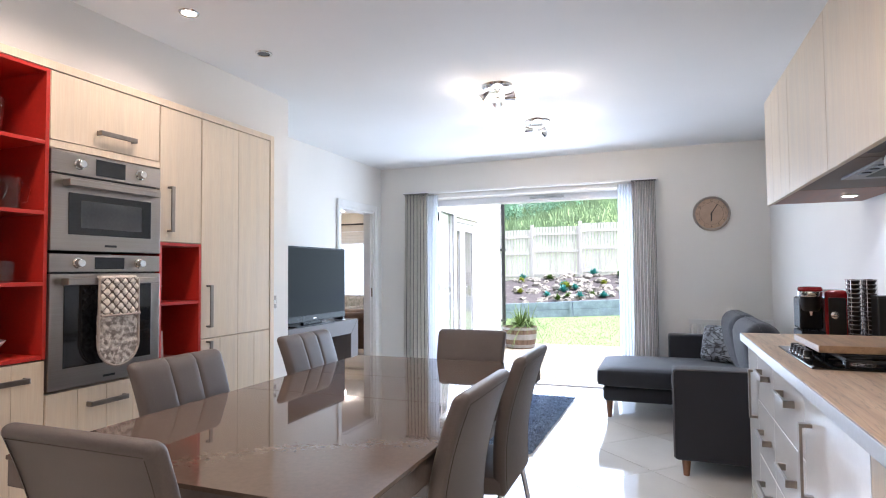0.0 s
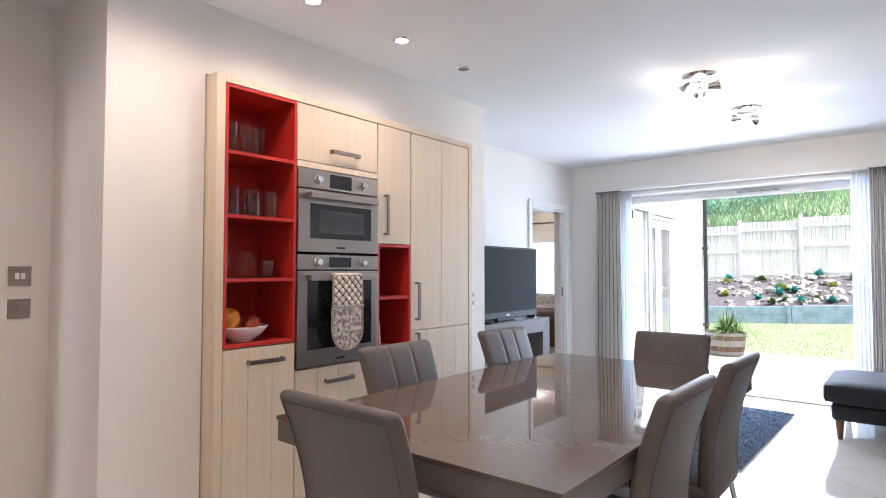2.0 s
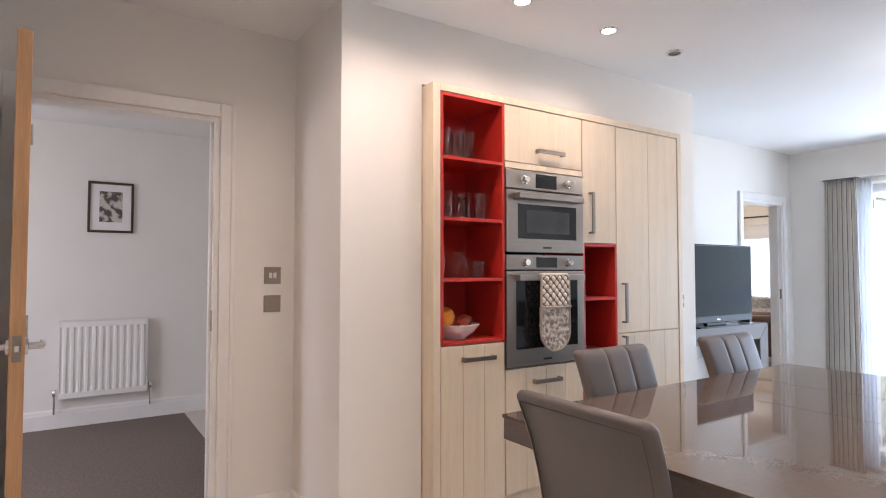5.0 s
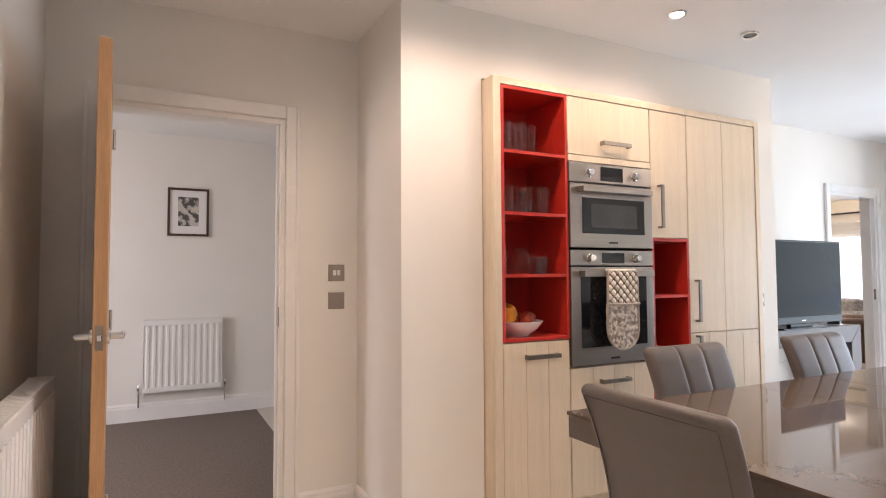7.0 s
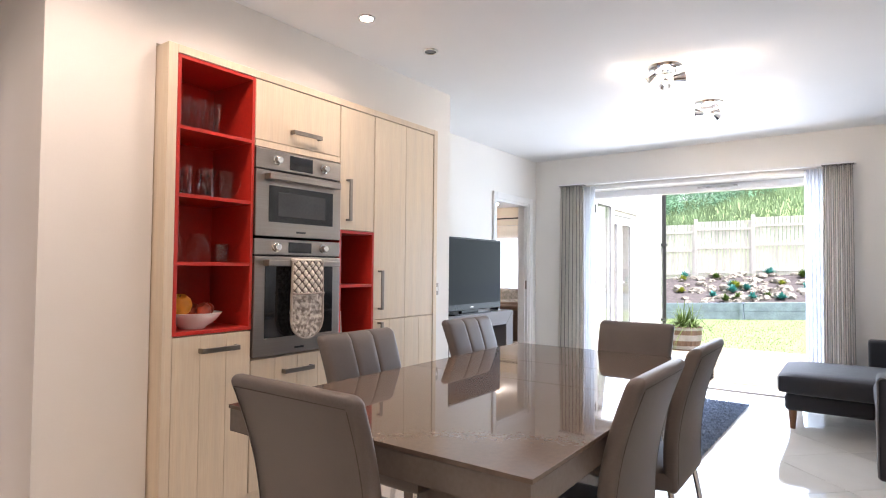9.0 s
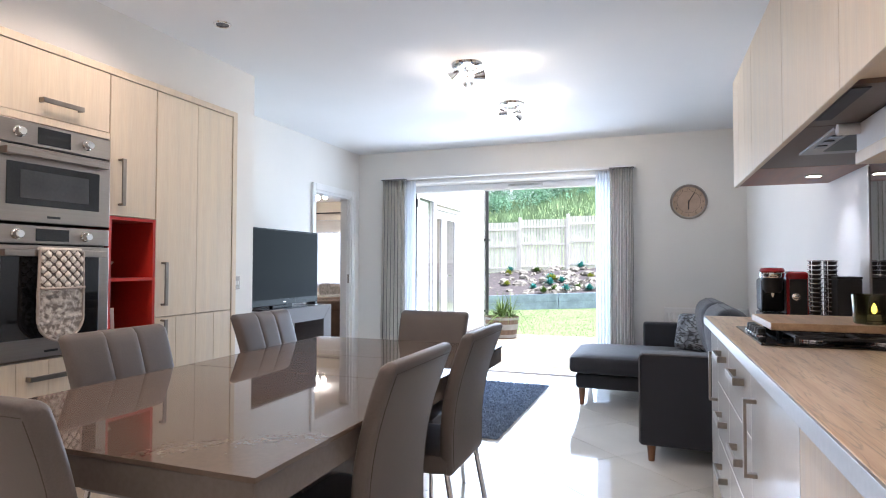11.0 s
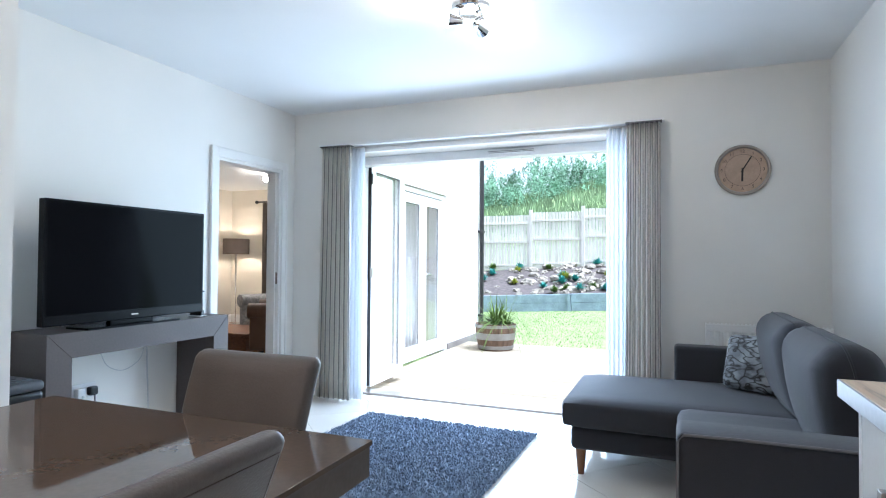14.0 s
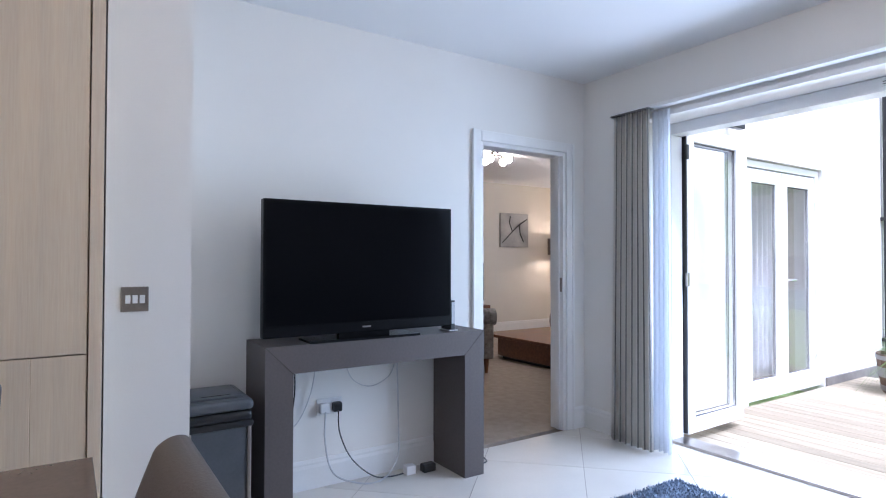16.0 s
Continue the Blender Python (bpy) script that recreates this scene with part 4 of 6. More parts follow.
def veins(m, scale, width, dark, stretch=(1, 1, 1), warp=0.25):
    """Draws fine uneven dark lines, as of leaves or wood grain, over a surface's colour."""
    nt = m.node_tree
    b_ = nt.nodes["Principled BSDF"]
    src = b_.inputs["Base Color"].links[0].from_socket
    tc, mp, nz, mx, vo = (nt.nodes.new("ShaderNode" + k) for k in ("TexCoord", "Mapping", "TexNoise", "MixRGB", "TexVoronoi"))
    mp.inputs["Scale"].default_value = stretch
    nz.inputs["Scale"].default_value = scale * 0.6
    mx.inputs["Fac"].default_value = warp
    vo.feature = "DISTANCE_TO_EDGE"
    vo.inputs["Scale"].default_value = scale
    rp, mul = nt.nodes.new("ShaderNodeMapRange"), nt.nodes.new("ShaderNodeMixRGB")
    rp.inputs["From Max"].default_value = width
    rp.inputs["To Min"].default_value, rp.inputs["To Max"].default_value = dark, 0.0
    mul.inputs["Color2"].default_value = (0.02, 0.016, 0.014, 1)
    nt.links.new(tc.outputs["Object"], mp.inputs["Vector"])
    nt.links.new(mp.outputs[0], nz.inputs["Vector"])
    nt.links.new(mp.outputs[0], mx.inputs["Color1"])
    nt.links.new(nz.outputs["Color"], mx.inputs["Color2"])
    nt.links.new(mx.outputs[0], vo.inputs["Vector"])
    nt.links.new(vo.outputs["Distance"], rp.inputs["Value"])
    nt.links.new(rp.outputs[0], mul.inputs["Fac"])
    nt.links.new(src, mul.inputs["Color1"])
    nt.links.new(mul.outputs[0], b_.inputs["Base Color"])


veins(FLORAL, 10, 0.13, 0.97, (1, 1.9, 1), 0.35)
veins(OAK, 6.5, 0.05, 0.34, (9, 0.55, 9), 0.45)
scatter = thing("scatter_cushion", "black and silver floral scatter cushion on the chaise", "cushion", 1.68, 6.66, 0.435)
bm = bmesh.new()
cushion(bm, 0.33, 0.33, 0.09, (0, 0, 0), 0.045, 12, 0.045)
part("cover", bm, FLORAL, scatter, "", True, pose(0, 0, 0.165, 68, 0, -25))

# ---- rug ----
rug = thing("rug", "slate blue shaggy rug on the tiled floor", "rug", -0.31, 5.85, 0, -1.3)
part("backing", slab(-0.65, 0.65, -0.91, 0.91, 0.001, 0.012, 0.004), RUG, rug)
rng = np.random.default_rng(4)
vs, fs = [], []
for k in range(36000):
    x, y = rng.uniform(-0.66, 0.66), rng.uniform(-0.92, 0.92)
    a, l, w = rng.uniform(0, 6.283), rng.uniform(0.012, 0.026), rng.uniform(0.004, 0.008)
    dx, dy = math.cos(a), math.sin(a)
    ex, ey = x + dx * l * rng.uniform(0.2, 0.9), y + dy * l * rng.uniform(0.2, 0.9)
    i = len(vs)
    vs += [(x - dy * w, y + dx * w, 0.008), (x + dy * w, y - dx * w, 0.008), (ex, ey, 0.010 + l * 0.8)]
    fs.append((i, i + 1, i + 2))
me = bpy.data.meshes.new("shag_surface")
me.from_pydata(vs, [], fs)
me.materials.append(RUG)
pile = new("shag_surface", me)
pile.parent = rug
tagged(pile, "shaggy blue-grey pile", kind="stuff")

# ---- curtains ----
def curtain(name, label, x0, x1, y, z0, z1, folds, material, amp=0.045, stripes=True, flare=0.0, th=0.002):
    t = thing(name, label, "curtain", (x0 + x1) / 2, y, 0, 0, "curtains at the garden doors")
    n, m = folds * 12, 14
    bm = bmesh.new()
    grid = []
    for j in range(m + 1):
        v = j / m
        row = []
        for i in range(n + 1):
            u = i / n
            wob = 0.15 * math.sin(3.1 * v + 9 * u)
            k = 1 + flare * (1 - v)
            x = (u - 0.5) * (x1 - x0) * k - (flare * 0.05) * (1 - v)
            row.append(bm.verts.new((x, amp * math.sin(2 * math.pi * folds * u + wob) * (0.75 + 0.35 * (1 - v)), z0 + (z1 - z0) * v)))
        grid.append(row)
    for j in range(m):
        for i in range(n):
            f = bm.faces.new((grid[j][i], grid[j][i + 1], grid[j + 1][i + 1], grid[j + 1][i]))
            if stripes and (i % 12) in (4, 10):
                f.material_index = 1
    ob = part("cloth", bm, material, t, "", True)
    if stripes:
        ob.data.materials.append(CURTAINDARK)
    md = ob.modifiers.new("thickness", "SOLIDIFY")
    md.thickness = th
    return t


ca = curtain("curtain", "grey striped full-length curtain drawn back", -1.585, -1.305, 7.05, 0.015, 2.16, 7, CURTAIN, 0.026, True, 0.18)
cb = curtain("curtain", "grey striped full-length curtain drawn back", 0.935, 1.155, 7.05, 0.015, 2.16, 7, CURTAIN, 0.026, True, 0.08)
curtain("voile_curtain", "sheer white voile curtain beside the grey curtain", -1.33, -1.20, 7.11, 0.015, 2.15, 4, SHEER, 0.025, False, 0.05, 0.0008)
curtain("voile_curtain", "sheer white voile curtain beside the grey curtain", 0.79, 0.945, 7.11, 0.015, 2.15, 5, SHEER, 0.025, False, 0.0, 0.0008)
for c, w in ((ca, 0.15), (cb, 0.12)):
    part("heading", slab(-w, w, -0.032, 0.032, 2.159, 2.167, 0.003), CURTAINDARK, c, "dark gathered heading")
track = thing("curtain_track", "white curtain track over the garden doors", "curtain track", -0.2, 7.08, 2.165)
part("rail", slab(-1.42, 1.38, -0.03, 0.03, 0.0, 0.022, 0.003), WHITE, track)
for x in (-1.2, -0.4, 0.4, 1.2):
    part("bracket", slab(x - 0.015, x + 0.015, 0.02, 0.072, 0.005, 0.03, 0.002), WHITE, track)

# ---- television and console ----
console = thing("console_table", "taupe gloss mitred console table under the television", "console table", -1.61, 5.355, 0)
CH, CW, CD = 0.81, 0.615, 0.325


def mitred(y_out, y_in, z_top, z_in):
    bm = bmesh.new()
    quad = ((y_out, 0), (y_in, 0), (y_in, z_in), (y_out, z_top))
    a = [bm.verts.new((0, y, z)) for y, z in quad]
    b = [bm.verts.new((-CD, y, z)) for y, z in quad]
    bm.faces.new(a), bm.faces.new(list(reversed(b)))
    for k in range(4):
        bm.faces.new((a[k], b[k], b[(k + 1) % 4], a[(k + 1) % 4]))
    return bm


part("leg", mitred(-CW, -CW + 0.13, CH, CH - 0.13), CONSOLETAUPE, console)
part("leg", mitred(CW, CW - 0.13, CH, CH - 0.13), CONSOLETAUPE, console)
bm = bmesh.new()
quad = ((-CW, CH), (-CW + 0.13, CH - 0.13), (CW - 0.13, CH - 0.13), (CW, CH))
a = [bm.verts.new((0, y, z)) for y, z in quad]
b = [bm.verts.new((-CD, y, z)) for y, z in quad]
bm.faces.new(a), bm.faces.new(list(reversed(b)))
for k in range(4):
    bm.faces.new((a[k], b[k], b[(k + 1) % 4], a[(k + 1) % 4]))
part("top", bm, CONSOLETAUPE, console)

for s in (-1, 1):
    part("mitre_seam", tube([(0.0006, s * CW, CH), (0.0006, s * (CW - 0.13), CH - 0.13)], 0.0018, 6), STITCH, console, "dark mitre joint")
tv = thing("television", "large black flat-screen television, switched off", "television", -1.68, 5.25, CH)
part("bezel", slab(-0.005, 0.045, -0.515, 0.515, 0.036, 0.678, 0.006, 3), TVBLACK, tv)
part("back_shell", slab(-0.075, -0.005, -0.40, 0.40, 0.12, 0.58, 0.03, 3), TVBLACK, tv)
part("screen", slab(0.0452, 0.047, -0.502, 0.502, 0.092, 0.665, 0.0006), SCREEN, tv, "dark glossy screen")
part("lower_trim", slab(0.044, 0.048, -0.510, 0.510, 0.042, 0.086, 0.001), TVBLACK, tv)
part("badge", slab(0.048, 0.049, -0.022, 0.022, 0.060, 0.067), STEEL, tv, "small silver badge")
part("stand", slab(-0.10, 0.075, -0.30, 0.30, 0.0, 0.012, 0.004), TVBLACK, tv)
part("neck", slab(-0.005, 0.03, -0.14, 0.14, 0.010, 0.07, 0.004), TVBLACK, tv)

# ---- ceiling lights ----
for k, (x, y) in enumerate(SPOTS):
    t = thing("ceiling_spotlight", "brushed chrome ceiling light with three lit spot heads", "ceiling light", x, y, H, 0, "ceiling spotlights")
    part("plate", lathe([(0.0, -0.024), (0.075, -0.024), (0.098, -0.014), (0.104, -0.001)], 36), CHROME, t, "", True)
    for d in HEADS[k]:
        d = Vector(d).normalized()
        flat = Vector((d.x, d.y, 0)).normalized()
        arm = part("arm", tube([flat * 0.06 + Vector((0, 0, -0.02)), flat * 0.066 + Vector((0, 0, -0.075))], 0.006, 8), CHROME, t, "", True)
        part("knuckle", lathe([(0.003, -0.011), (0.011, -0.008), (0.011, 0.008), (0.003, 0.011)], 14), CHROME, arm, "", True, pose(flat.x * 0.066, flat.y * 0.066, -0.076))
        head = pose(flat.x * 0.085, flat.y * 0.085, -0.075) @ d.to_track_quat("Z", "Y").to_matrix().to_4x4()
        hd = part("head", lathe([(0.012, -0.040), (0.020, -0.038), (0.024, -0.01), (0.028, 0.006), (0.038, 0.038), (0.036, 0.038), (0.024, 0.004)], 22), CHROME, t, "flared spot head", True, head)
        part("bulb", lathe([(0.006, 0.008), (0.026, 0.018), (0.034, 0.034), (0.030, 0.044), (0.012, 0.050)], 18), BULB, hd, "glowing warm bulb", True)
# five of the lit fixtures are unseen additions that brighten the near end
for x, y, on in [(*p, True) for p in DOWNLIGHTS_AND_FILL] + [(-0.868, 3.59, False)]:
    t = thing("downlight", "recessed chrome ceiling downlight" + (", lit" if on else ", unlit"), "downlight", x, y, H, 0, "ceiling downlights")
    part("ring", lathe([(0.034, -0.001), (0.034, -0.006), (0.044, -0.007), (0.047, -0.001)], 28), CHROME, t, "", True)
    part("lens", lathe([(0.0, -0.0025), (0.033, -0.0025), (0.033, -0.001)], 24), DOWN if on else SMOKE, t)

# ---- wall fittings ----
def plate(label, m, gangs, face=DARKSTEEL, w=0.086):
    t = thing("wall_switch", label, "switch", 0, 0, 0, 0, "wall plates")
    t.matrix_basis = m
    part("faceplate", slab(0, 0.007, -w / 2, w / 2, -0.043, 0.043, 0.002), face, t)
    for k in range(gangs):
        y = (k - (gangs - 1) / 2) * 0.022
        part("rocker", slab(0.007, 0.011, y - 0.008, y + 0.008, -0.014, 0.014, 0.001), WHITE if gangs > 1 else STEEL, t)
    return t


plate("brushed steel light switch by the hall doorway", pose(-1.88, 1.645, 1.25), 2, STEEL)
plate("brushed steel light switch by the hall doorway", pose(-1.88, 1.645, 1.105), 1, STEEL)
plate("brushed steel double switch beside the larder unit", pose(-1.27, 4.19, 1.07), 3, DARKSTEEL)


def radiator(label, m, w, h, depth=0.07):
    """A panel radiator along local y with its face towards +x."""
    t = thing("radiator", label, "radiator")
    t.matrix_basis = m
    bm = bmesh.new()
    n = max(6, int(w / 0.052))
    vs_ = []
    for i in range(n * 6 + 1):
        u = i / (n * 6)
        ph = (u * n) % 1
        x = depth + (0.010 if 0.22 < ph < 0.78 else 0.0)
        vs_.append((x, (u - 0.5) * (w - 0.02)))
    lo, hi = [bm.verts.new((x, y, 0.045)) for x, y in vs_], [bm.verts.new((x, y, h - 0.045)) for x, y in vs_]
    for k in range(len(vs_) - 1):
        bm.faces.new((lo[k], lo[k + 1], hi[k + 1], hi[k]))
    cuboid(bm, depth - 0.02, depth + 0.006, -w / 2, w / 2, 0, 0.05, 0.004)
    cuboid(bm, depth - 0.02, depth + 0.006, -w / 2, w / 2, h - 0.05, h, 0.004)
    cuboid(bm, 0.025, depth - 0.004, -w / 2, w / 2, 0.0, h - 0.01)
    part("panel", bm, WHITE, t, "", False)
    g = bmesh.new()
    k = -w / 2 + 0.02
    while k < w / 2 - 0.02:
        cuboid(g, 0.03, depth, k, k + 0.008, h - 0.008, h + 0.006)
        k += 0.024
    part("grille", g, WHITE, t)
    for s in (-1, 1):
        part("end_cap", slab(0.02, depth + 0.004, s * (w / 2) - 0.004, s * (w / 2) + 0.004, 0.01, h + 0.004, 0.002), WHITE, t)
        v = part("valve", lathe([(0.012, 0), (0.016, 0.01), (0.016, 0.045), (0.010, 0.055)], 14), CHROME, t, "chrome radiator valve", True, pose(0.045, s * (w / 2 + 0.03), 0.02))
        part("pipe", tube([(0, 0, 0), (0, 0, -0.14)], 0.008, 8), CHROME, v)
    return t


radiator("white panel radiator under the hall picture", pose(HX, 1.035, 0.24), 0.63, 0.62)
radiator("white panel radiator behind the sofa", pose(1.80, 7.15, 0.18, 0, 0, -90), 0.72, 0.60)
radiator("white panel radiator on the wall behind the oak door", pose(-0.95, 0.36, 0.18, 0, 0, 90), 1.2, 0.68, 0.10)

PICBROWN = mat("dark_brown_frame", (0.06, 0.028, 0.015), 0.35, scale=9, stretch=(8, 8, 1), var=0.1)
ART = mat("grey_floral_print", (0.55, 0.52, 0.47), 0.8, scale=20, fine=0.05, sharp=0.06, col2=(0.09, 0.085, 0.08))
pic = thing("framed_picture", "small framed grey floral print with a wide white mount", "picture", HX, 1.06, 1.81)
bm = bmesh.new()
for a, b, c, d in ((-0.17, -0.15, -0.215, 0.215), (0.15, 0.17, -0.215, 0.215), (-0.15, 0.15, 0.195, 0.215), (-0.15, 0.15, -0.215, -0.195)):
    cuboid(bm, 0.0, 0.024, a, b, c, d, 0.003)
part("frame", bm, PICBROWN, pic, "dark brown wooden frame")
part("mount", slab(0.004, 0.010, -0.15, 0.15, -0.195, 0.195), CERAMIC, pic, "white card mount")
part("print", slab(0.010, 0.0115, -0.085, 0.085, -0.125, 0.135), ART, pic, "grey floral print")

# ---- clock ----
clock = thing("wall_clock", "round silver wall clock with a beige numbered face", "clock", 1.665, 7.15, 1.81)
clock.matrix_basis = pose(1.665, 7.15, 1.81, 90, 0, 0)
FACE = mat("beige_clock_face", (0.46, 0.33, 0.24), 0.6, var=0.06, scale=14)
part("rim", lathe([(0.152, 0.0), (0.168, 0.004), (0.170, 0.018), (0.163, 0.030), (0.152, 0.030), (0.147, 0.016), (0.147, 0.0)], 56, closed=True), STEEL, clock, "rounded silver rim", True)
part("face", lathe([(0.0, 0.002), (0.15, 0.002), (0.15, 0.014), (0.0, 0.0141)], 48, closed=True), FACE, clock)
part("inner_ring", lathe([(0.105, 0.0142), (0.105, 0.0152), (0.107, 0.0152), (0.107, 0.0142)], 48, closed=True), STITCH, clock)
for k in range(1, 13):
    txt = bpy.data.curves.new("numeral", "FONT")
    txt.body, txt.size, txt.extrude, txt.align_x, txt.align_y = str(k), 0.030, 0.0008, "CENTER", "CENTER"
    num = new("numeral", txt)
    a = math.pi / 2 - k * math.pi / 6
    num.matrix_basis = pose(0.126 * math.cos(a), 0.126 * math.sin(a), 0.0152)
    num.parent = clock
    txt.materials.append(STITCH)
for name, ang, ln, w in (("hour_hand_bar", 182, 0.075, 0.006), ("minute_hand_bar", 31, 0.105, 0.004)):
    part("pointer", slab(-w, w, -0.015, ln, 0.017, 0.0185), MATTBLACK, clock, "black clock pointer", False, pose(0, 0, 0, 0, 0, -ang))

# ---- glassware and fruit in the red shelves ----
def glass_tumbler(h, r0, r1, handle=False, name="drinking_glass", label="clear drinking glass on the red shelf", group="glasses on the red shelves"):
    t = thing(name, label, "glass", 0, 0, 0, 0, group)
    prof = [(0.0, 0.0), (r0, 0.0), (r0 + (r1 - r0) * 0.5, h * 0.5), (r1, h), (r1 - 0.0018, h), (r0 + (r1 - r0) * 0.5 - 0.002, h * 0.5), (r0 - 0.003, 0.010), (0.0, 0.009)]
    part("bowl", lathe(prof, 20, closed=True), TUMBLER, t, "", True)
    if handle:
        part("handle", tube([(r1 * 0.9, 0, h * 0.82), (r1 + 0.022, 0, h * 0.85), (r1 + 0.035, 0, h * 0.6), (r1 + 0.022, 0, h * 0.28), (r1 * 0.85, 0, h * 0.22)], 0.005, 8), TUMBLER, t, "", True)
    return t


tall = glass_tumbler(0.150, 0.024, 0.034)
tall.matrix_basis = pose(-1.26, 2.30, 1.824)
for x, y in ((-1.36, 2.30), (-1.26, 2.375), (-1.36, 2.385), (-1.27, 2.455), (-1.35, 2.47)):
    copy_thing(tall, pose(x, y, 1.824))
mug = glass_tumbler(0.135, 0.032, 0.036, True, "glass_mug", "clear handled glass mug on the red shelf")
mug.matrix_basis = pose(-1.26, 2.31, 1.531, 0, 0, 40)
for x, y, r in ((-1.37, 2.33, 100), (-1.26, 2.42, 60), (-1.35, 2.45, 10), (-1.25, 2.51, 80)):
    copy_thing(mug, pose(x, y, 1.531, 0, 0, r))
dec = thing("decanter", "clear glass decanter with a tall neck", "decanter", -1.33, 2.32, 1.238)
part("body", lathe([(0.0, 0.0), (0.03, 0.0), (0.034, 0.02), (0.034, 0.10), (0.012, 0.135), (0.012, 0.20), (0.016, 0.205), (0.013, 0.205), (0.009, 0.2), (0.009, 0.135), (0.03, 0.10), (0.03, 0.02), (0.0, 0.01)], 22, closed=True), TUMBLER, dec, "", True)
part("stopper", lathe([(0.008, 0.195), (0.013, 0.215), (0.010, 0.24), (0.003, 0.245)], 16), TUMBLER, dec, "", True)
jug = thing("glass_jug", "round clear glass water jug", "jug", -1.30, 2.41, 1.238)
part("body", lathe([(0.0, 0.0), (0.045, 0.0), (0.062, 0.04), (0.058, 0.085), (0.04, 0.115), (0.042, 0.13), (0.039, 0.13), (0.037, 0.115), (0.055, 0.085), (0.058, 0.04), (0.04, 0.008), (0.0, 0.006)], 24, closed=True), TUMBLER, jug, "", True)
short = glass_tumbler(0.085, 0.028, 0.032, False, "drinking_glass", "short clear tumbler on the red shelf")
short.matrix_basis = pose(-1.24, 2.49, 1.238)
copy_thing(short, pose(-1.30, 2.52, 1.238))
bowl = thing("fruit_bowl", "white ceramic fruit bowl", "bowl", -1.30, 2.385, 0.938)
part("bowl", lathe([(0.0, 0.0), (0.055, 0.0), (0.058, 0.006), (0.10, 0.035), (0.128, 0.072), (0.124, 0.073), (0.095, 0.040), (0.05, 0.012), (0.0, 0.010)], 40, closed=True), CERAMIC, bowl, "", True)
PEEL = mat("orange_peel", (0.80, 0.33, 0.02), 0.45, var=0.08, scale=12, bump=0.3, bscale=160)
APPLE = mat("red_apple_skin", (0.42, 0.06, 0.025), 0.3, var=0.3, scale=16)


def fruit(name, label, category, m, r, material):
    t = thing(name, label, category)
    t.matrix_basis = m
    part("flesh", lathe([(r * 0.12, -r * 0.86), (r * 0.5, -r * 0.84), (r * 0.87, -r * 0.5), (r, 0), (r * 0.88, r * 0.48), (r * 0.55, r * 0.82), (r * 0.2, r * 0.86), (r * 0.04, r * 0.78)], 22), material, t, "", True)
    part("stalk", tube([(0, 0, r * 0.76), (r * 0.08, 0, r * 1.0)], r * 0.045, 6), LEGWOOD, t)


fruit("orange", "large bright orange in the white bowl", "fruit", pose(-1.30, 2.325, 1.045, 12, 20, 0), 0.052, PEEL)
fruit("apple", "red apple in the white bowl", "fruit", pose(-1.26, 2.415, 1.020, 30, 8, 0), 0.034, APPLE)
fruit("apple", "red apple in the white bowl", "fruit", pose(-1.30, 2.455, 1.022, -20, 8, 0), 0.034, APPLE)
fruit("apple", "red apple in the white bowl", "fruit", pose(-1.345, 2.41, 1.018, 10, 40, 0), 0.034, APPLE)
PINKISH = mat("pale_star_ornament", (0.60, 0.45, 0.38), 0.6, var=0.1, scale=20)
star = thing("star_ornament", "pale wooden star ornament on the small red shelf", "ornament", -1.33, 3.26, 1.121)
bm = bmesh.new()
ring = [(0.075 if k % 2 == 0 else 0.032, math.pi / 2 + k * math.pi / 5) for k in range(10)]
fa, ba = [bm.verts.new((0.01, r * math.cos(a), 0.06 + r * math.sin(a))) for r, a in ring], [bm.verts.new((-0.01, r * math.cos(a), 0.06 + r * math.sin(a))) for r, a in ring]
bm.faces.new(fa), bm.faces.new(list(reversed(ba)))
for k in range(10):
    bm.faces.new((fa[k], ba[k], ba[(k + 1) % 10], fa[(k + 1) % 10]))
part("star", bm, PINKISH, star)
card = thing("photo_frame", "small white photo frame standing on the red shelf", "photo frame", -1.30, 3.27, 0.816)
part("frame", slab(-0.006, 0.006, -0.04, 0.04, 0, 0.15, 0.002), WHITE, card, "", False, pose(0, 0, 0, 0, -8, -25))
part("photo", slab(0.0065, 0.0075, -0.022, 0.022, 0.03, 0.12), SMOKE, card, "", False, pose(0, 0, 0, 0, -8, -25))

